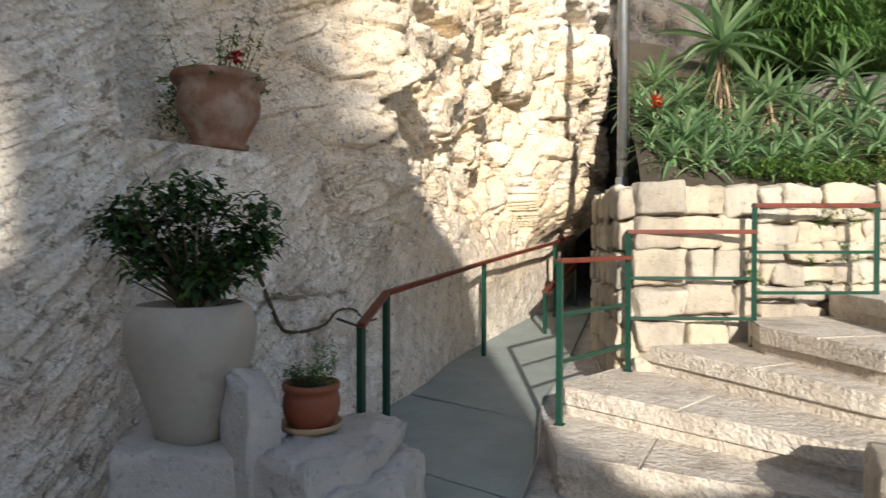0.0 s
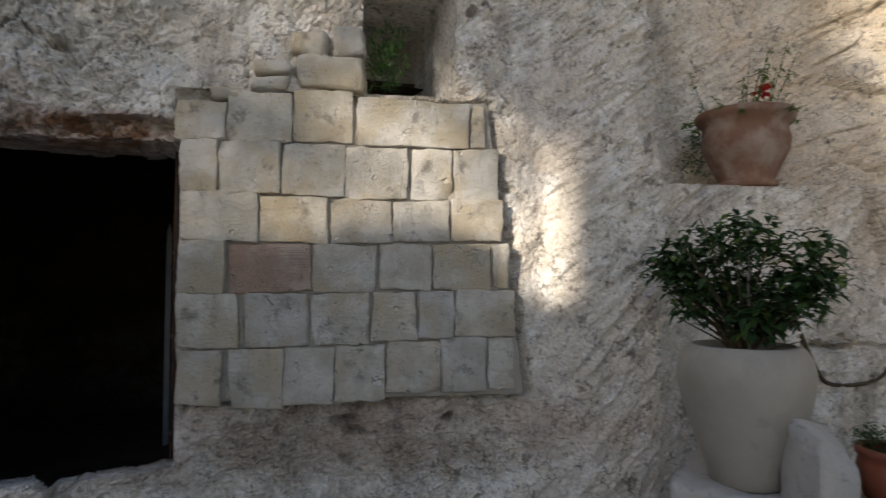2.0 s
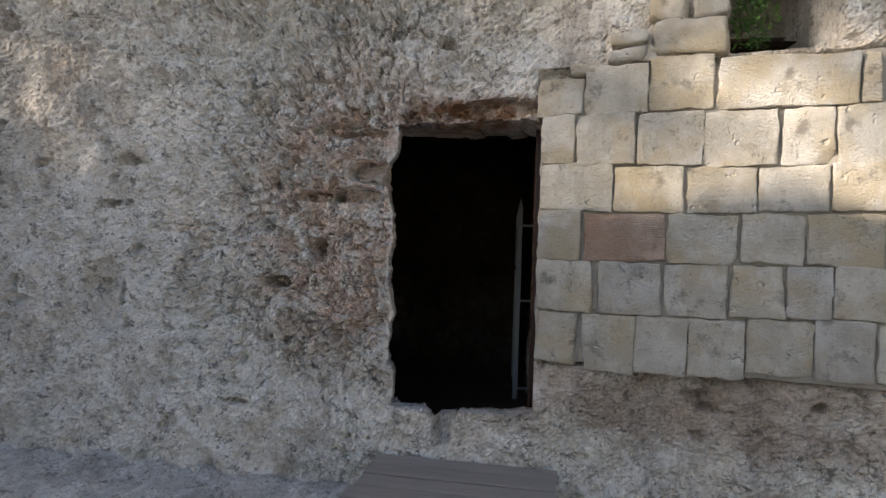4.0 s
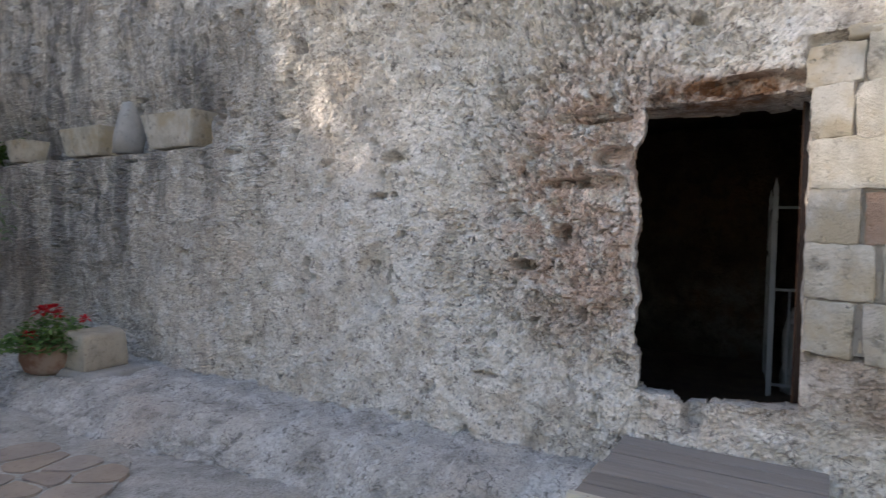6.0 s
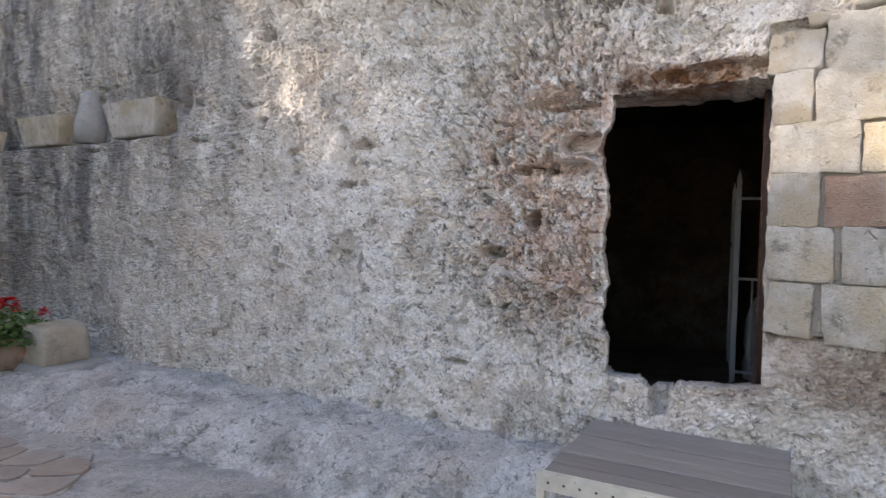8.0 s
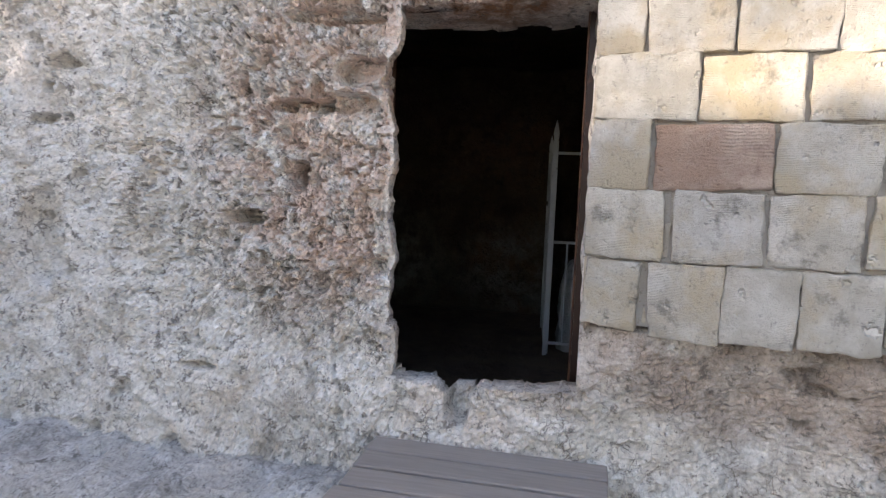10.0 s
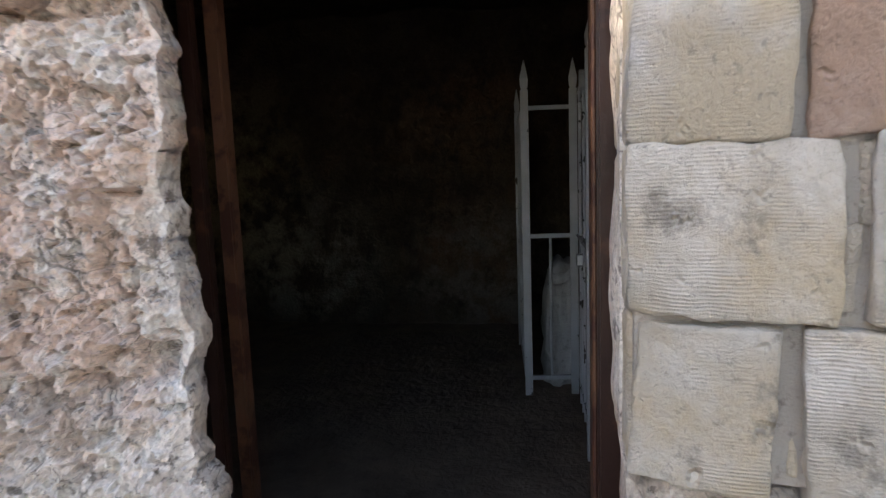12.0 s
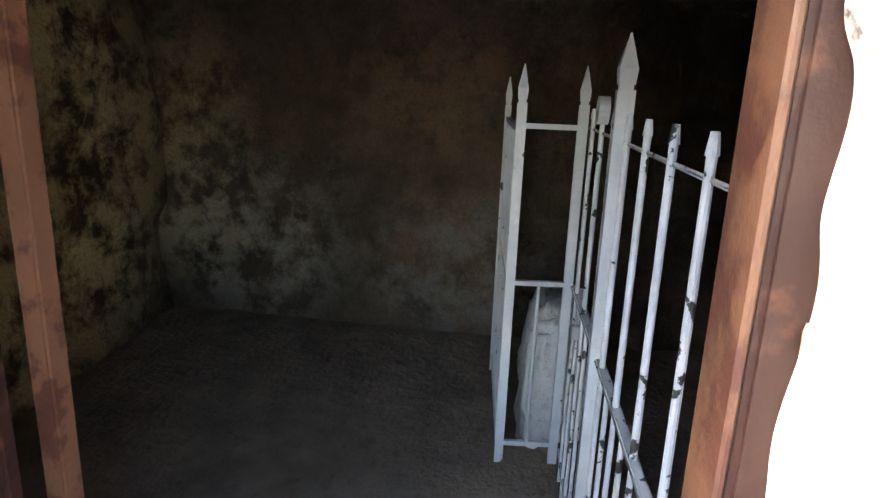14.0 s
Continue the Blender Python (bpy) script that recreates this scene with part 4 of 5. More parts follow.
# ---- plants ----
def leaf_mesh(name, leaves, mat, parent=None, label="", fold=0.25, segs=2):
    """Leaves (root, direction, length, width, droop) as folded blades, all in one mesh."""
    verts, faces = [], []
    for root, way, length, width, droop in leaves:
        way = Vector(way).normalized()
        side = way.cross(Vector((0, 0, 1)))
        side = side.normalized() if side.length > 0.05 else Vector((1, 0, 0))
        up = side.cross(way)
        n0 = len(verts)
        for k in range(segs + 1):
            t = k / segs
            c = Vector(root) + way * length * t - Vector((0, 0, droop * length * t * t))
            w = width * (0.45 + 1.1 * t - 1.5 * t * t) if segs > 1 else width * (0.5 if k else 0.5)
            w = max(w, 0.0015)
            verts += [c - side * w + up * w * fold, c, c + side * w + up * w * fold]
        for k in range(segs):
            a = n0 + 3 * k
            faces += [(a, a + 1, a + 4, a + 3), (a + 1, a + 2, a + 5, a + 4)]
    mesh = bpy.data.meshes.new(name)
    mesh.from_pydata([tuple(v) for v in verts], [], faces)
    return link_mesh(name, mesh, mat, parent, label)


def any_way(rng, up=0.3):
    a = rng.uniform(0, 2 * math.pi)
    return Vector((math.cos(a), math.sin(a), rng.uniform(-0.4, 1.0) * (1 if up else 1) + up * 0.5))


def petals(name, centres, mat, parent, r=0.035, seed=1, label=""):
    rng = random.Random(seed)
    leaves = []
    for c in centres:
        for _ in range(26):
            w = any_way(rng)
            leaves.append((Vector(c) + w * r * 0.4, w, r * rng.uniform(0.7, 1.2), r * 0.45, 0.3))
    return leaf_mesh(name, leaves, mat, parent, label)


def pot(profile_out, wall=0.025):
    """A vessel with a hollow mouth from its outer profile."""
    top_r, top_z = profile_out[-1]
    return lathe_bm(list(profile_out) + [(top_r - wall, top_z), (top_r - wall - 0.01, top_z - 0.06), (0.001, top_z - 0.07)], 48)


def rose_planter():
    th = thing("rose_planter", (-2.255, 1.77, 0.55), "tall cream urn planter holding a dark green rose bush", "planter")
    part("urn", pot([(0.132, 0.0), (0.145, 0.008), (0.165, 0.08), (0.205, 0.2), (0.245, 0.32), (0.266, 0.42), (0.268, 0.47), (0.258, 0.52), (0.238, 0.555), (0.222, 0.57), (0.216, 0.575)], 0.022), URN, th, smooth=True)
    part("soil", lathe_bm([(0.18, 0.48), (0.18, 0.515), (0.02, 0.525)], 24), SOIL, th)
    rng = random.Random(4)
    leaves, fresh = [], []
    lobes = ((-0.16, -0.05, 0.92, 0.20, 0.17), (0.02, 0.0, 1.0, 0.17, 0.14), (0.20, 0.14, 0.90, 0.15, 0.16), (-0.05, 0.05, 0.78, 0.17, 0.1), (-0.26, -0.14, 0.9, 0.12, 0.13), (0.06, 0.02, 0.68, 0.12, 0.08), (-0.16, -0.06, 0.76, 0.15, 0.12), (0.17, 0.10, 0.78, 0.13, 0.12))
    for lx, ly, lz, rr, rz in lobes:
        for _ in range(6):
            tip = Vector((lx + rng.gauss(0, rr * 0.5), ly + rng.gauss(0, rr * 0.5), lz + rng.gauss(0, rz * 0.5)))
            mid = Vector((tip.x * 0.35, tip.y * 0.35, 0.5 + (tip.z - 0.5) * 0.5))
            stem = rod_bm((rng.uniform(-0.02, 0.02), 0, 0.5), mid, 0.007, None, 6, 0.005)
            part("stem", rod_bm(mid, tip, 0.005, stem, 5, 0.002), STEM, th)
        for _ in range(290):
            a, e, r = rng.uniform(0, 6.283), rng.uniform(-1, 1), rng.random() ** 0.45
            p = Vector((lx + rr * r * math.cos(a) * math.sqrt(1 - e * e), ly + rr * r * math.sin(a) * math.sqrt(1 - e * e), lz + rz * r * e))
            w = any_way(rng, 0.1) + Vector((math.cos(a), math.sin(a), 0)) * 0.5
            (fresh if rng.random() < 0.10 else leaves).append((p, w, rng.uniform(0.045, 0.072), rng.uniform(0.018, 0.028), rng.uniform(0.2, 0.7)))
    leaf_mesh("foliage", leaves, LEAF, th)
    leaf_mesh("young_foliage", fresh, FRESH, th)
    part("stake", rod_bm((0.03, 0.0, 0.5), (0.035, 0.0, 1.08), 0.006), GREYWOOD, th)
    return th


rose_planter()
ub = thing("planter_plinth", (-2.255, 1.77, -0.02), "rough hewn stone plinth under the cream planter", "plinth")
b = rough_block(0.50, 0.44, 0.60, 31, 0.035, 6, 0.025, 0.05)
bmesh.ops.rotate(b, verts=b.verts, matrix=Matrix.Rotation(radians(38), 3, "Z"))
bmesh.ops.translate(b, verts=b.verts, vec=(0, 0, 0.27))
part("stone", b, CARVED, ub, smooth=True)


def carved_fragment():
    th = thing("carved_stone_fragment", (0, 0, 0), "broken carved architectural stone fragment with raised fin", "stone fragment")

    def out(*pts):
        return [at_view(*p) for p in pts]
    def worn(b, seed, lump=0.026):
        bmesh.ops.triangulate(b, faces=[f for f in b.faces if len(f.verts) > 4])
        for _ in range(4):
            bmesh.ops.subdivide_edges(b, edges=[e for e in b.edges if e.calc_length() > 0.028], cuts=1, use_grid_fill=True)
        for v in b.verts:
            v.co += Vector([noise.noise(v.co * 8 + Vector((seed, k * 9, 0))) * lump for k in range(3)]) + Vector([noise.noise(v.co * 26 + Vector((seed, k * 9, 4))) * lump * 0.5 for k in range(3)])
        bmesh.ops.triangulate(b, faces=[f for f in b.faces if len(f.verts) > 4])
        return b
    part("block", worn(prism_bm(out((-0.74, 2.42), (-0.50, 2.24), (-0.30, 2.42), (-0.17, 2.88), (-0.30, 2.98), (-0.62, 2.95)), 0.05, 0.56, 0.02), 1), CARVED, th, smooth=True)
    part("moulding", worn(prism_bm(out((-0.62, 2.30), (-0.46, 2.16), (-0.16, 2.46), (-0.08, 2.86), (-0.2, 2.92)), 0.0, 0.44, 0.02), 2), CARVED, th, smooth=True)
    fin = prism_bm(out((-0.93, 2.56), (-0.76, 2.40), (-0.66, 2.50), (-0.78, 2.72)), 0.0, 0.86, 0.02)
    for v in fin.verts:
        if v.co.z > 0.6:
            lat = 0.868 * v.co.x + 0.497 * v.co.y
            v.co.z += 0.02 - 0.75 * max(0.0, lat + 0.84)
    part("fin", worn(fin, 3, 0.014), CARVED, th, smooth=True)
    return th


carved_fragment()


def small_pot():
    p = at_view(-0.575, 2.70)
    th = thing("potted_plant", (p.x, p.y, 0.57), "round terracotta pot with dark seedlings in a buff saucer", "plant pot")
    part("saucer", lathe_bm([(0.10, 0.0), (0.125, 0.006), (0.138, 0.035), (0.130, 0.035), (0.118, 0.014), (0.02, 0.012)], 40), SAUCER, th, smooth=True)
    part("pot", pot([(0.085, 0.013), (0.095, 0.02), (0.118, 0.07), (0.125, 0.11), (0.120, 0.15), (0.114, 0.17), (0.124, 0.178), (0.126, 0.20), (0.121, 0.205)], 0.014), TERRA, th, smooth=True)
    part("soil", lathe_bm([(0.095, 0.12), (0.10, 0.172), (0.01, 0.178)], 24), SOIL, th)
    rng = random.Random(9)
    low, tall = [], []
    for _ in range(220):
        a, r = rng.uniform(0, 6.283), rng.random() ** 0.5
        low.append((Vector((-0.05 + 0.09 * r * math.cos(a), 0.0 + 0.08 * r * math.sin(a), 0.19 + 0.08 * rng.random())), any_way(rng), rng.uniform(0.02, 0.04), 0.009, 0.5))
    for _ in range(260):
        a, h = rng.uniform(0, 6.283), rng.random()
        tall.append((Vector((0.045 + 0.06 * math.cos(a) * rng.random(), 0.03 + 0.06 * math.sin(a) * rng.random(), 0.19 + 0.19 * h)), any_way(rng, 0.6), rng.uniform(0.02, 0.045), 0.006, 0.4))
    leaf_mesh("dark_foliage", low, LEAF, th)
    leaf_mesh("foliage", tall, HERB, th)
    part("plant_label", box_bm(-0.018, -0.002, 0.37, 0.018, 0.002, 0.388), WHITE, th, "small white plant label")


small_pot()


def ledge_pot():
    th = thing("geranium_pot", (-3.02, 2.57, 1.925), "aged terracotta pot with trailing geranium and red bloom", "plant pot")
    part("pot", pot([(0.155, 0.0), (0.17, 0.01), (0.17, 0.035), (0.15, 0.045), (0.185, 0.12), (0.235, 0.22), (0.245, 0.28), (0.232, 0.33), (0.235, 0.37), (0.268, 0.40), (0.275, 0.43), (0.265, 0.445)], 0.025), AGED, th, smooth=True)
    part("soil", lathe_bm([(0.2, 0.33), (0.235, 0.385), (0.02, 0.40)], 24), SOIL, th)
    rng = random.Random(12)
    leaves, twigs = [], bmesh.new()
    for k in range(34):
        a = rng.uniform(0, 6.283)
        r = rng.uniform(0.05, 0.22)
        base = Vector((r * math.cos(a), r * math.sin(a), 0.40))
        tall = rng.random() < 0.5
        tip = base + Vector((0.14 * math.cos(a), 0.14 * math.sin(a) + 0.03, rng.uniform(0.14, 0.42) if tall else rng.uniform(-0.02, 0.1)))
        rod_bm(base, tip, 0.003, twigs, 5, 0.0015)
        for n in range(22):
            leaves.append((base.lerp(tip, rng.random()), any_way(rng, 0.2), rng.uniform(0.025, 0.05), rng.uniform(0.006, 0.014), 0.3))
    for _ in range(260):
        leaves.append((Vector((-0.24 + rng.gauss(0, 0.05), -0.14 + rng.gauss(0, 0.05), 0.44 - 0.32 * rng.random() ** 1.5)), any_way(rng, 0), rng.uniform(0.02, 0.035), 0.013, 0.5))
    part("twigs", twigs, STEM, th)
    leaf_mesh("foliage", leaves, FRESH, th)
    petals("bloom", ((0.13, 0.02, 0.545), (0.115, 0.0, 0.53)), RED, th, 0.04, 3, "red geranium bloom")


ledge_pot()


def floor_pot():
    th = thing("geranium_pot", (-3.12, -6.75, -0.12), "pale clay bowl with red geraniums on the rock bench", "plant pot")
    part("bowl", pot([(0.12, 0.0), (0.17, 0.03), (0.205, 0.12), (0.20, 0.17), (0.19, 0.19), (0.215, 0.21), (0.215, 0.23)], 0.02), AGED, th, smooth=True)
    part("soil", lathe_bm([(0.15, 0.12), (0.18, 0.17), (0.02, 0.19)], 20), SOIL, th)
    rng = random.Random(15)
    leaves = []
    for _ in range(1300):
        a, r = rng.uniform(0, 6.283), rng.random() ** 0.5
        leaves.append((Vector((0.34 * r * math.cos(a), 0.34 * r * math.sin(a), 0.20 + 0.24 * (1 - r * r) * rng.random())), any_way(rng), rng.uniform(0.03, 0.05), 0.022, 0.3))
    leaf_mesh("foliage", leaves, HERB, th)
    petals("bloom", ((0.02, 0.05, 0.47), (0.05, -0.02, 0.45)), RED, th, 0.06, 5)
    petals("bloom", ((-0.18, -0.28, 0.38),), RED, th, 0.045, 6)
    petals("bloom", ((-0.05, 0.34, 0.42),), RED, th, 0.04, 7)
    petals("bloom", ((0.15, 0.0, 0.3),), RED, th, 0.04, 8)
    th.scale = (1.3, 1.3, 1.3)


floor_pot()
qb = thing("stone_block", (-3.35, -6.38, -0.12), "pale squared stone block on a low slab", "stone block")
b = rough_block(0.42, 0.34, 0.36, 51, 0.02, 4, 0.03, 0.03)
bmesh.ops.translate(b, verts=b.verts, vec=(0, 0, 0.24))
part("block", b, RUBBLE, qb, smooth=True)
b = rough_block(0.62, 0.56, 0.12, 52, 0.02, 3, 0.03, 0.03)
bmesh.ops.translate(b, verts=b.verts, vec=(-0.03, 0.08, 0.03))
part("slab", b, CARVED, qb, smooth=True)


def trough(place, w, h, d, turn, label):
    th = thing("stone_trough", place, label, "trough", "troughs on the high shelf", turn)
    b = bmesh.new()
    bmesh.ops.create_cube(b, size=1.0)
    for v in b.verts:
        f = 1.0 if v.co.z > 0 else 0.78
        v.co = Vector((v.co.x * w * f, v.co.y * d * f, (v.co.z + 0.5) * h))
    top = max(b.faces, key=lambda f: f.calc_center_median().z)
    r = bmesh.ops.inset_region(b, faces=[top], thickness=0.05)
    bmesh.ops.translate(b, verts=list(top.verts), vec=(0, 0, -h * 0.5))
    bmesh.ops.bevel(b, geom=b.edges[:], offset=0.012, segments=2, affect="EDGES")
    part("basin", b, BLOCK, th)
    s = lathe_bm([(0.2 * d, h * 0.5), (0.3 * d, h * 0.62), (0.01, h * 0.66)], 12)
    part("soil", s, SOIL, th)


trough((-4.10, -6.15, 2.12), 0.92, 0.36, 0.42, 86, "pale rectangular stone trough on the rock shelf")
trough((-4.22, -7.95, 2.12), 0.92, 0.34, 0.42, 88, "weathered tapering stone trough on the rock shelf")
trough((-4.3, -9.7, 2.12), 0.52, 0.30, 0.36, 86, "small broken stone trough on the rock shelf")
ob_ = thing("stone_obelisk", (-4.10, -7.10, 2.11), "slender grey stone stump on the rock shelf", "stone")
b = lathe_bm([(0.16, 0), (0.15, 0.2), (0.10, 0.45), (0.06, 0.56), (0.02, 0.58)], 14)
for v in b.verts:
    v.co += Vector((noise.noise(v.co * 7) * 0.03, noise.noise(v.co * 7 + Vector((5, 0, 0))) * 0.03, 0))
part("shaft", b, CARVED, ob_, smooth=True)

# border rocks
for k in range(9):
    x = -2.55 + 0.27 * k
    th = thing("border_rock", (x, -7.28 - 0.05 * (k % 2) - 0.06 * k, float(ground_z(-7.3)) - 0.03), "rough brown limestone rock edging the plant bed", "rock", "rocks edging the bed", 30 * k)
    b = rough_block(0.34, 0.26, 0.32 + 0.06 * (k % 3), 60 + k, 0.05, 3, 0.08, 0.04)
    bmesh.ops.translate(b, verts=b.verts, vec=(0, 0, 0.16))
    part("rock", b, RUBBLE, th, smooth=True)


# flagstones let into the yard
def flagstones():
    rng = random.Random(3)
    body = tagged(part("pavement_flagstones", prism_bm([(-1.86 + 0.62 * math.cos(a) + 0.1 * math.cos(3 * a), -4.75 + 0.78 * math.sin(a)) for a in np.linspace(0, 6.28, 28)[:-1]], -0.40, -0.293, 0.006), PAVING), "round patch of crazy paving in the yard", "paving", kind="structure")
    seeds = [(rng.uniform(-0.6, 0.6), rng.uniform(-0.8, 0.8)) for _ in range(200)]
    pts = []
    for s in seeds:
        if (s[0] / 0.52) ** 2 + (s[1] / 0.7) ** 2 < 1 and all(math.hypot(s[0] - q[0], s[1] - q[1]) > 0.17 + 0.1 * abs(math.sin(40 * s[0])) for q in pts):
            pts.append(s)
    for n, p in enumerate(pts):
        ring = []
        for a in np.linspace(0, 2 * math.pi, 25)[:-1]:
            d = 0.21
            for q in pts:
                if q is not p:
                    v = (q[0] - p[0], q[1] - p[1])
                    L = math.hypot(*v)
                    c = (math.cos(a) * v[0] + math.sin(a) * v[1]) / L
                    if c > 0.05:
                        d = min(d, (L / 2 - 0.017) / c)
            ring.append((-1.86 + p[0] + d * math.cos(a), -4.75 + p[1] + d * math.sin(a)))
        part("flagstone", prism_bm(ring, -0.33, -0.283 + rng.uniform(-0.003, 0.004), 0.006), SLAB, body)


flagstones()


# ---- deck before the doorway ----
def deck():
    th = thing("wooden_platform", (0, 0, 0), "grey weathered plank platform on a perforated metal frame", "platform")
    x0, x1, y0, y1, z = -3.47, -2.52, -1.375, -0.385, 0.21
    n = 6
    w = (x1 - x0) / n
    for k in range(n):
        a = x0 + k * w
        b = box_bm(a + 0.010, y0 + 0.006 * (k % 3), z - 0.028, a + w - 0.010, y1 - 0.005 * (k % 2), z + 0.002 * (k % 2), 0.005)
        part("plank", b, GREYWOOD, th)
    f = part("front_angle", box_bm(x1, y0 - 0.005, z - 0.07, x1 + 0.006, y1, z + 0.002, 0.001), FRAMEWHITE, th, "perforated cream metal angle")
    box = box_bm(x1 - 0.035, y0 - 0.005, z + 0.001, x1 + 0.005, y1, z + 0.005, 0.001)
    part("top_flange", box, FRAMEWHITE, th)
    for k in range(14):
        y = y0 + 0.05 + k * 0.07
        part("hole", rod_bm((x1 + 0.0055, y, z - 0.032), (x1 + 0.0075, y, z - 0.032), 0.006, sides=8), SOIL, f)
    for y in (y0 + 0.015, y1 - 0.02):
        for x in (x1 - 0.015, x0 + 0.05):
            part("leg", box_bm(x - 0.018, y - 0.018, -0.34, x + 0.018, y + 0.018, z - 0.03, 0.003), FRAMEWHITE, th)
    for y in (y0 + 0.02, y1 - 0.02):
        part("side_bar", box_bm(x0, y - 0.012, z - 0.07, x1, y + 0.012, z - 0.029, 0.002), FRAMEWHITE, th)


deck()


# ---- door frame and iron gate ----
def door_frame():
    th = thing("door_frame", (0, 0, 0), "worn brown painted door frame set in the rock", "door frame")
    part("north_jamb", box_bm(-3.785, -0.556, 0.0, -3.70, -0.44, 2.16, 0.006, segments=2), BROWN, th)
    part("worn_edge", box_bm(-3.79, -0.566, 0.0, -3.703, -0.5565, 2.16, 0.003), WORNLIT, th, "worn edge of the jamb, its orange partly painted light")
    # orange instead of brown here paints the lit edge of the frame
    part("south_jamb", box_bm(-4.15, -1.585, 0.0, -4.10, -1.543, 2.16, 0.005, segments=2), WORNLIT, th)
    part("door_leaf", box_bm(-4.045, -1.61, 0.02, -4.012, -1.572, 2.12, 0.005, segments=2), BROWN, th, "edge of the folded brown door leaf")
    part("head", box_bm(-3.90, -1.40, 2.16, -3.68, -0.475, 2.24, 0.006), BROWN, th)


door_frame()


def finial_post(x, y, r, top, parent):
    p = part("post", rod_bm((x, y, 0.0), (x, y, top - 0.16), r, square=True), WHITE, parent)
    b = rod_bm((x, y, top - 0.16), (x, y, top - 0.145), r * 0.75, square=True)
    rod_bm((x, y, top - 0.145), (x, y, top - 0.10), r * 0.9, b, r2=r * 1.05, square=True)
    rod_bm((x, y, top - 0.10), (x, y, top), r * 1.05, b, r2=0.002, square=True)
    part("finial", b, WHITE, p)
    return p


def side_gate():
    th = thing("iron_gate", (0, 0, 0), "narrow white iron gate panel with pointed posts", "gate")
    a, c = (-5.92, -0.775), (-5.95, -0.515)
    finial_post(*a, 0.021, 1.87, th)
    finial_post(*c, 0.021, 1.87, th)
    for z in (0.10, 0.915, 1.615):
        part("rail", rod_bm((*a, z), (*c, z), 0.011, square=True), WHITE, th)
    part("bar", rod_bm((-5.935, -0.645, 0.10), (-5.935, -0.645, 0.915), 0.008), WHITE, th)
    # leaf folded back against the inner room
    finial_post(-6.95, -0.865, 0.018, 1.84, th)
    for z in (0.10, 0.90, 1.60):
        part("rail", rod_bm((-5.93, -0.785, z), (-6.95, -0.865, z), 0.012, square=True), WHITE, th)
    for k in range(1, 10):
        t = k / 10
        part("bar", rod_bm((-5.93 - 1.02 * t, -0.785 - 0.08 * t, 0.10), (-5.93 - 1.02 * t, -0.785 - 0.08 * t, 1.60), 0.008), WHITE, th)
    return th


def fence():
    th = thing("iron_fence", (0, 0, 0), "white iron railing with peeling paint before the burial chamber", "fence")
    x0, x1, y0, y1 = -5.90, -4.02, -0.49, -0.43

    def yy(x):
        return y0 + (y1 - y0) * (x - x0) / (x1 - x0)
    finial_post(-5.14, yy(-5.14) - 0.004, 0.026, 1.93, th)
    finial_post(-4.04, yy(-4.04), 0.024, 1.90, th)
    for z, h in ((0.92, 0.035), (1.62, 0.012), (0.10, 0.02)):
        part("rail", flat_rail((x0, y0, z), (x1, y1, z), h, 0.012), PEELED, th)
    for k in range(15):
        x = x0 + 0.10 + k * 0.125
        if abs(x + 5.14) < 0.04:
            continue
        y = yy(x)
        if k % 2 == 0:
            part("bar", rod_bm((x, y, 0.92), (x, y, 1.66), 0.0095), PEELED, th)
            part("bar_tip", rod_bm((x, y, 1.66), (x, y, 1.70), 0.013, r2=0.008), PEELED, th)
        part("lower_bar", rod_bm((x, y, 0.0), (x, y, 0.92), 0.008), PEELED, th)
    lock = part("padlock", box_bm(-5.60, -0.52, 0.80, -5.565, -0.48, 0.86, 0.006), STEEL, th, "small dark padlock")
    part("shackle", rod_bm((-5.583, -0.50, 0.86), (-5.583, -0.50, 0.90), 0.006), STEEL, lock)
    part("hinge_boss", rod_bm((-5.56, -0.50, 1.70), (-5.56, -0.46, 1.70), 0.05, sides=16), WHITE, th)


side_gate(), fence()
low = thing("rock_stump", (-6.35, -0.55, 0.0), "pale worn rock stump dividing the cave chambers", "rock")
b = rough_block(0.55, 0.34, 0.74, 91, 0.05, 5, 0.10, 0.05)
for v in b.verts:
    v.co.y *= 1.0 - 0.45 * max(0.0, v.co.z)
    v.co += v.co.normalized() * 0.035 * noise.noise(v.co * 16)
bmesh.ops.translate(b, verts=b.verts, vec=(0, 0.03, 0.34))
part("rock", b, CARVED, low, smooth=True)


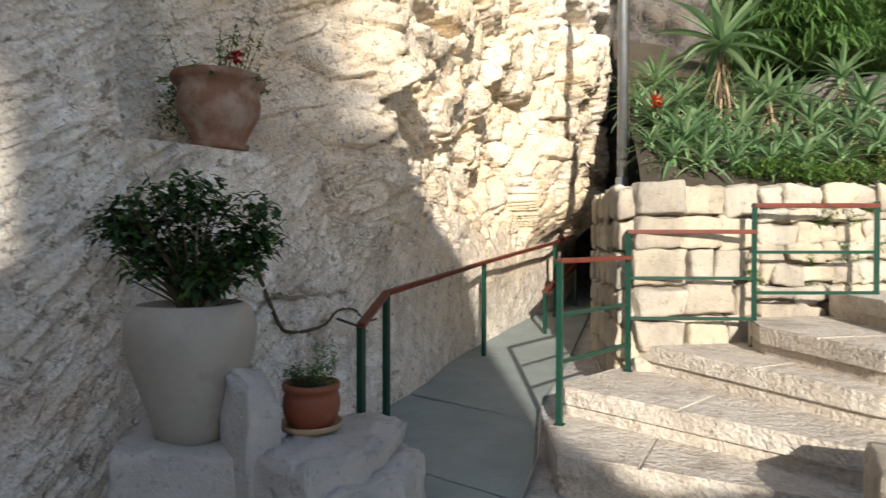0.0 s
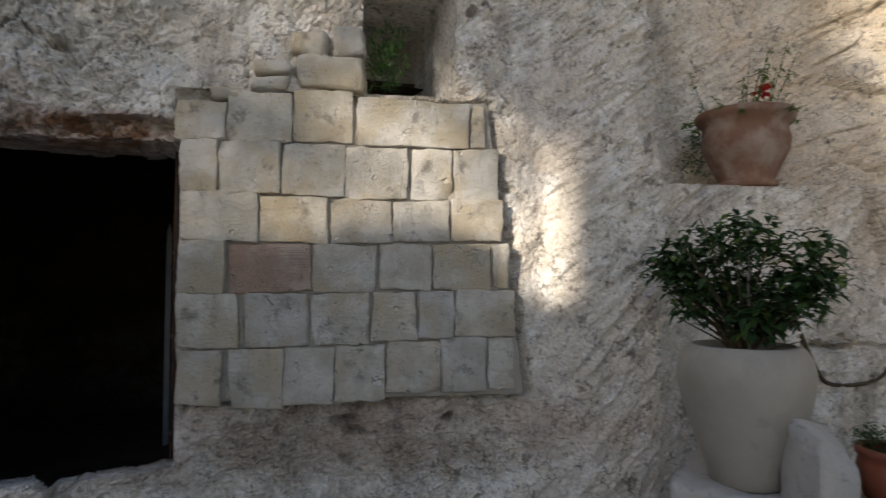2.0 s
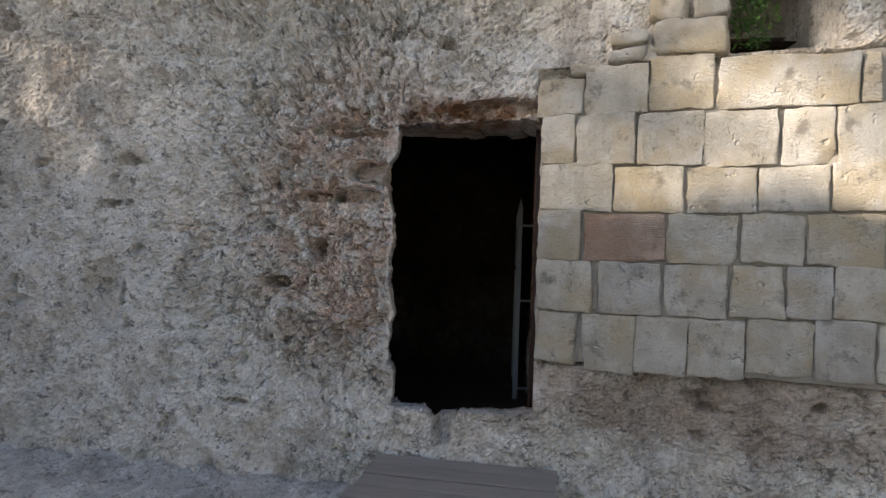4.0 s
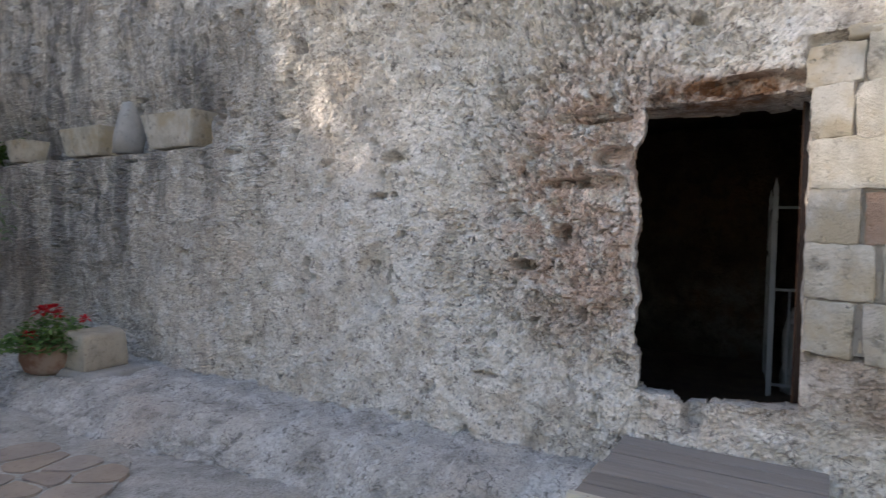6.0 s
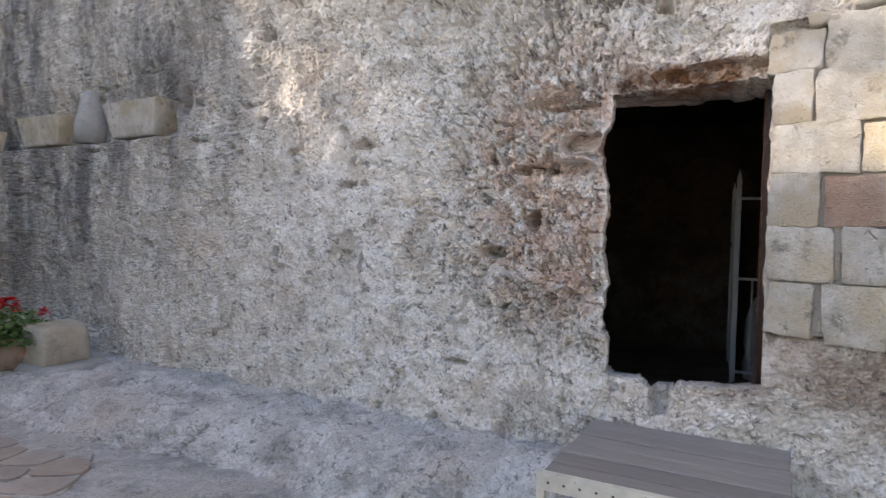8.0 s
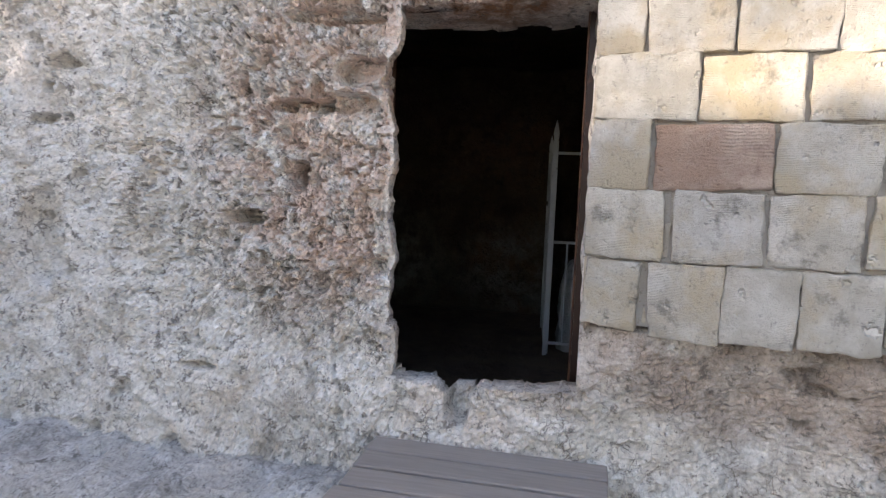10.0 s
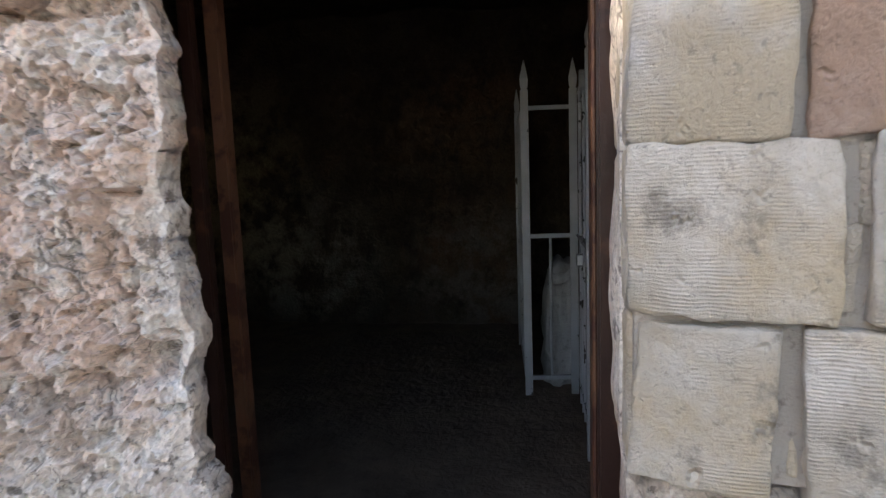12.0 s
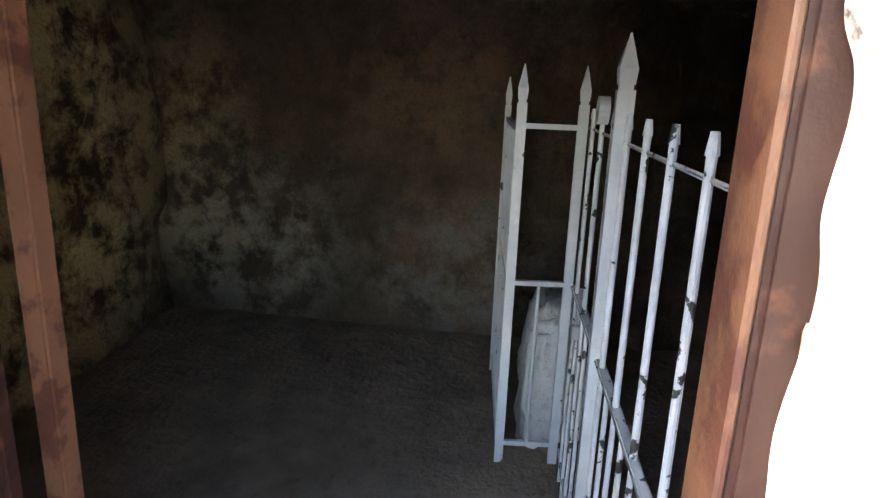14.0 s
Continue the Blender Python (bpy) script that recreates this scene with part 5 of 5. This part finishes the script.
# ---- garden plants on the terrace ----
def aloe(place, height, size, seed, count=26, label="grey-green aloe with arching toothed leaves", flower=False):
    th = thing("aloe", place, label, "aloe", "aloes on the terrace")
    rng = random.Random(seed)
    if height > 0.08:
        b = bmesh.new()
        prev = Vector((0, 0, -0.1))
        for k in range(1, 5):
            p = Vector((0.03 * math.sin(k * 1.3 + seed), 0.03 * math.cos(k + seed), height * k / 4))
            rod_bm(prev, p, 0.035 - 0.003 * k, b, 8)
            prev = p
        part("trunk", b, STEM, th)
        dry = [(Vector((0, 0, height * rng.uniform(0.3, 0.95))), Vector((math.cos(a), math.sin(a), -0.9)), size * 0.45, 0.014, 0.8) for a in (rng.uniform(0, 6.28) for _ in range(26))]
        leaf_mesh("dry_leaves", dry, SAUCER, th, "withered tan leaves", segs=3)
    part("crown_core", lathe_bm([(0.03, height - 0.05), (0.035, height + 0.02), (0.01, height + 0.07)], 10), ALOELEAF, th)
    for k in range(count):
        t = k / count
        a = k * 2.4 + seed
        up = -0.25 + 1.7 * t
        one = (Vector((0, 0, height + 0.06 * t)), Vector((math.cos(a), math.sin(a), up)), size * rng.uniform(1.0, 1.35), size * 0.105, rng.uniform(0.25, 0.6) * (1 - 0.6 * t))
        leaf_mesh("leaf", [one], ALOELEAF, th, fold=0.5, segs=5)
    if flower:
        st = part("flower_stalk", rod_bm((0, 0, height), (-0.12, 0.02, height + 0.32), 0.008), STEM, th)
        petals("flower_head", ((-0.12, 0.02, height + 0.33), (-0.12, 0.02, height + 0.38)), ORANGE, st, 0.055, seed, "coral aloe flower head")


def bank_z(x, y):
    d = (Vector((x, y)) - Vector((-0.95, 4.55)))
    u = (d.x * 0.835 + d.y * 0.25) / (0.775 * 0.835 + 0.632 * 0.25)
    v = (d.y - 0.632 * u) / 0.835
    return 1.70 + 0.42 * max(0.0, v)


def top_of(px_side, depth, z_top):
    p = at_view(px_side * depth, depth)
    z0 = bank_z(p.x, p.y)
    return (p.x, p.y, z0), max(0.05, z_top - z0)


for n, (side, depth, z_top, size, fl) in enumerate(((0.447, 6.0, 3.25, 0.62, 0), (0.343, 6.3, 2.95, 0.40, 0), (0.380, 6.0, 2.68, 0.34, 0), (0.425, 5.5, 2.20, 0.42, 0), (0.365, 5.5, 2.05, 0.36, 1),
                                                    (0.525, 6.1, 2.75, 0.40, 0), (0.590, 6.0, 2.45, 0.38, 0), (0.545, 5.6, 2.22, 0.32, 0), (0.680, 6.4, 2.75, 0.46, 0), (0.640, 6.9, 3.15, 0.42, 0),
                                                    (0.480, 5.9, 2.45, 0.38, 0), (0.335, 6.0, 2.35, 0.32, 0), (0.62, 6.5, 2.6, 0.36, 0), (0.50, 6.6, 2.9, 0.36, 0), (0.41, 6.6, 2.75, 0.36, 0), (0.72, 6.0, 2.4, 0.4, 0),
                                                    (0.40, 5.8, 2.35, 0.36, 0), (0.46, 5.45, 2.05, 0.34, 0), (0.31, 6.6, 2.6, 0.34, 0), (0.56, 6.4, 2.75, 0.4, 0), (0.60, 5.5, 2.12, 0.3, 0), (0.66, 5.9, 2.4, 0.36, 0), (0.50, 5.5, 2.1, 0.32, 0), (0.44, 6.3, 2.75, 0.4, 0), (0.37, 5.05, 1.98, 0.27, 0), (0.42, 5.0, 1.96, 0.28, 0), (0.47, 5.05, 1.98, 0.26, 0), (0.335, 5.3, 2.02, 0.26, 0), (0.53, 5.1, 2.0, 0.24, 0), (0.58, 5.1, 2.05, 0.28, 0), (0.64, 5.2, 2.05, 0.26, 0), (0.345, 5.7, 2.5, 0.34, 0), (0.39, 5.3, 2.2, 0.36, 0), (0.70, 5.4, 2.2, 0.3, 0))):
    place, h = top_of(side, depth, z_top)
    aloe(place, h, size, n + 1, flower=bool(fl))


def scatter(name, label, mat, spots, count, length, width, seed, up=0.6, droop=0.4, tall=0.0, segs=2, category="plants"):
    """Undergrowth round (x, y, z, radius) spots, as one mass of leaves."""
    rng = random.Random(seed)
    leaves = []
    for x, y, z, r in spots:
        for _ in range(count):
            a, q = rng.uniform(0, 6.283), r * rng.random() ** 0.5
            w = any_way(rng, up)
            leaves.append((Vector((x + q * math.cos(a), y + q * math.sin(a), z + tall * rng.random())), w + Vector((0, 0, up)), length * rng.uniform(0.6, 1.2), width * rng.uniform(0.7, 1.2), droop))
    return tagged(leaf_mesh(name, leaves, mat, segs=segs), label, category, kind="stuff")


rng = random.Random(5)
low_spots, strap_spots, green_spots = [], [], []
for _ in range(120):
    u, v = rng.uniform(0.25, 6.0), rng.uniform(0.3, 4.2)
    x, y = -0.95 + 0.775 * u - 0.25 * v, 4.55 + 0.632 * u + 0.835 * v
    low_spots.append((x, y, bank_z(x, y), 0.3))
for _ in range(110):
    p = at_view(rng.uniform(0.49, 0.80) * 7.6, rng.uniform(7.2, 8.6))
    strap_spots.append((p.x, p.y, rng.uniform(3.55, 4.6), 0.25))
for _ in range(20):
    s, d = rng.uniform(0.50, 0.80), rng.uniform(4.85, 5.6)
    p = at_view(s * d, d)
    green_spots.append((p.x, p.y, bank_z(p.x, p.y) + 0.02, 0.22))
scatter("undergrowth", "mixed low green undergrowth on the soil bank", HERB, low_spots, 48, 0.10, 0.013, 1, 0.5, 0.5, 0.12, 3)
scatter("strap_leaf_plants", "dense dark strap-leaved plants on the upper bank", HERB, strap_spots, 90, 0.5, 0.018, 2, 0.5, 0.9, 0.15, 4)
scatter("bright_weeds", "bright green weeds over the terrace wall", FRESH, green_spots, 160, 0.06, 0.016, 3, 0.4, 0.3, 0.12)
wall_weeds = [(-0.33 + 0.03, 4.99 - 0.05, 1.10, 0.05), (-0.28, 5.0, 1.02, 0.05)] + [(0.05 + 0.1 * k, 5.28 + 0.085 * k, 1.0 + 0.75 * ((k * 37) % 10) / 10, 0.07) for k in range(9)]
wall_weeds += [(0.10, 5.31, 1.50, 0.12), (0.22, 5.40, 1.58, 0.14), (0.34, 5.50, 1.52, 0.12), (0.30, 5.46, 1.24, 0.10), (0.45, 5.58, 1.30, 0.12), (0.55, 5.66, 1.60, 0.14), (0.05, 5.27, 1.22, 0.07), (0.62, 5.72, 1.35, 0.12)]
scatter("wall_weeds", "small green weeds growing from the wall joints", FRESH, wall_weeds, 130, 0.04, 0.010, 4, 0.1, 0.6, 0.08)
scatter("crag_weeds", "tufts of green growing on the sunlit crag", ALOE, [(-3.35, 7.4, 2.2, 0.15), (-3.6, 8.1, 2.6, 0.15), (-3.75, 8.0, 4.2, 0.25), (-2.85, 3.1, 0.1, 0.05)], 160, 0.08, 0.012, 6, 0.2, 0.5, 0.25)
scatter("niche_shrub", "dark green shrub growing in the rock niche", HERB, [(-3.45, 0.50, 2.42, 0.10), (-3.55, 0.55, 2.55, 0.12)], 170, 0.05, 0.012, 7, 0.5, 0.3, 0.28)

# stones of the upper terrace
rng = random.Random(8)
for k in range(12):
    p = at_view((0.60 + 0.018 * k) * 7.1, 7.1)
    th = thing("terrace_rock", (p.x, p.y, 2.95 + 0.05 * k * 0.3), "rough stone edging the upper bank, shade painted into its dark colour", "rock", "stones of the upper terrace", 40 * k)
    b = rough_block(0.34, 0.3, 0.42, 120 + k, 0.05, 2, 0.08, 0.05)
    # the darkened rock colour stands for the shade up here
    part("rock", b, SHADEROCK, th, smooth=True)


# ---- plants at the south end ----
def shrub(place, height, spread_, seed, label, count=420, length=0.12, width=0.012, mat=None):
    th = thing("shrub", place, label, "shrub")
    rng = random.Random(seed)
    stems, leaves = bmesh.new(), []
    for _ in range(12):
        tip = Vector((rng.gauss(0, spread_ * 0.6), rng.gauss(0, spread_ * 0.6), height * rng.uniform(0.5, 1.05)))
        rod_bm((rng.uniform(-0.05, 0.05), rng.uniform(-0.05, 0.05), 0), tip, 0.012, stems, 6, 0.004)
        for _ in range(count // 3):
            t = rng.uniform(0.1, 1.05)
            leaves.append((tip * t + Vector((rng.gauss(0, 0.07), rng.gauss(0, 0.07), rng.gauss(0, 0.05))), any_way(rng, 0.3), length * rng.uniform(0.6, 1.2), width * 2.2, 0.6))
    part("stems", stems, STEM, th)
    leaf_mesh("foliage", leaves, mat or LEAF, th, segs=3)


shrub((-2.95, -8.3, -0.3), 1.9, 0.28, 21, "tall oleander shoots with narrow dark leaves", 500, 0.16, 0.014, ALOE)
shrub((-2.35, -8.1, -0.3), 1.0, 0.4, 22, "low dark green shrub in the plant bed", 700, 0.12)
shrub((-1.75, -8.2, -0.3), 1.5, 0.45, 23, "spreading dark shrub in the plant bed", 800, 0.14)
shrub((-2.3, -8.9, -0.3), 2.6, 0.5, 24, "arching grey-green shrub against the rock", 700, 0.16, 0.012, ALOE)
shrub((-4.35, -11.0, 2.1), 0.45, 0.35, 25, "small fresh green plant on the rock shelf", 300, 0.1, 0.014, FRESH)
shrub((-1.2, -8.6, -0.3), 2.2, 0.45, 26, "arching grey-green shrub against the rock", 700, 0.16, 0.012, ALOE)

# ---- unseen wall and trees, added behind the camera to shade the yard ----
shade_wall = thing("unseen_shade_wall", (0, 0, 0), "tall plain unseen stone wall, its sloping top added to shape the shade", "wall")


def profile_x(outline, x0, x1):
    b = bmesh.new()
    lo = [b.verts.new((x0, y, z)) for y, z in outline]
    hi = [b.verts.new((x1, y, z)) for y, z in outline]
    b.faces.new(lo)
    b.faces.new(hi[::-1])
    for k in range(len(lo)):
        b.faces.new((lo[k], hi[k], hi[(k + 1) % len(lo)], lo[(k + 1) % len(lo)]))
    return b


# wall top traced from where the shadow edge should fall on cliff and steps
TOPS = [(-42, 6.97), (-11.8, 6.97), (-11.65, 6.6), (-10.6, 6.4), (-10.45, 7.0), (-9.45, 7.7), (-8.97, 7.4), (-8.44, 7.2), (-7.79, 6.95), (-6.9, 6.3), (-6.4, 5.2), (-6.1, 4.25), (-5.6, 3.85), (-5.0, 3.55), (-3.9, 3.25), (-3.0, 3.15), (-2.4, 2.6)]
part("wall", profile_x([(-42, -0.5), *TOPS, (-2.4, -0.5)], 4.0, 4.3), BLOCK, shade_wall)
part("coping", profile_x([*[(y, z - 0.05) for y, z in TOPS[5:9]], *[(y, z + 0.02) for y, z in TOPS[5:9]][::-1]], 3.95, 4.35), STEPSTONE, shade_wall)


def tree(place, crown, seed, label, count=5200):
    th = thing("tree", place, label, "tree")
    rng = random.Random(seed)
    cx, cy, cz, rx_, ry_, rz_ = crown
    fork = Vector((0, 0, cz - 0.4 * rz_))
    b = rod_bm((0, 0, -0.3), fork, 0.22, None, 10, 0.15)
    part("trunk", b, STEM, th)
    limbs, leaves = bmesh.new(), []
    clumps = []
    for _ in range(70):
        d = Vector((rng.gauss(0, 1), rng.gauss(0, 1), rng.gauss(0, 1))).normalized() * rng.random() ** 0.4
        c = Vector((cx + d.x * rx_, cy + d.y * ry_, cz + d.z * rz_))
        clumps.append(c)
        rod_bm(fork, c, 0.04, limbs, 5, 0.01)
    for c in clumps:
        for _ in range(count // 70):
            p = c + Vector((rng.gauss(0, 0.42), rng.gauss(0, 0.42), rng.gauss(0, 0.34)))
            leaves.append((p, any_way(rng, 0), rng.uniform(0.14, 0.24), 0.055, 0.3))
    part("limbs", limbs, STEM, th)
    leaf_mesh("crown", leaves, LEAF, th)


# crowns out of view, each set where its shadow is wanted on the rock
tree((7.5, -20.4, 0.0), (0.0, 2.9, 12.1, 1.2, 1.2, 0.9), 41, "broad dark unseen tree added to shade the upper masonry", 5000)
tree((7.5, -16.55, 0.0), (0.0, 0.0, 10.6, 0.7, 0.25, 0.5), 45, "small dark unseen tree added to shade the top of the pier", 7600)
tree((7.5, -21.4, 0.0), (0.0, 0.0, 11.0, 1.4, 1.2, 2.0), 42, "broad dark unseen tree added to shade the cliff south of the door", 6400)
tree((7.6, -23.8, 0.0), (0.0, 0.0, 9.75, 1.2, 1.0, 0.5), 44, "low dark unseen tree added to shade the cliff under the sun patches", 3600)
tree((7.0, -27.3, 0.0), (0.0, 0.0, 10.4, 1.4, 2.3, 2.4), 43, "tall dark unseen tree added to shade the southern cliff", 7600)


# ---- dry climbing stem along the foot of the rock, from the planter to the handrail ----
def climbing_stem():
    way = [(-2.845, 2.665, 1.28), (-2.815, 2.695, 1.165), (-2.81, 2.76, 1.02), (-2.765, 2.81, 0.86), (-2.765, 2.90, 0.813), (-2.712, 3.013, 0.815),
           (-2.685, 3.145, 0.845), (-2.662, 3.231, 0.92), (-2.68, 3.433, 0.908), (-2.66, 3.557, 0.815), (-2.65, 3.79, 0.843)]
    pts = [Vector(p) for p in way]
    fine = []
    for k in range(len(pts) - 1):
        p0, p1, p2, p3 = pts[max(k - 1, 0)], pts[k], pts[k + 1], pts[min(k + 2, len(pts) - 1)]
        for n in range(4):
            u = n / 4
            fine.append(0.5 * (2 * p1 + (p2 - p0) * u + (2 * p0 - 5 * p1 + 4 * p2 - p3) * u * u + (3 * p1 - p0 - 3 * p2 + p3) * u ** 3))
    fine.append(pts[-1])
    b = bmesh.new()
    last = len(fine) - 1
    for k in range(last):
        r1, r2 = 0.015 - 0.009 * k / last, 0.015 - 0.009 * (k + 1) / last
        rod_bm(fine[k], fine[k + 1] + (fine[k + 1] - fine[k]) * 0.1, r1, b, 7, r2)
    ob = part("climbing_stem", b, STEM, None, smooth=True)
    return tagged(ob, "thin dry brown climbing stem clinging to the rock", "plant stem")


climbing_stem()
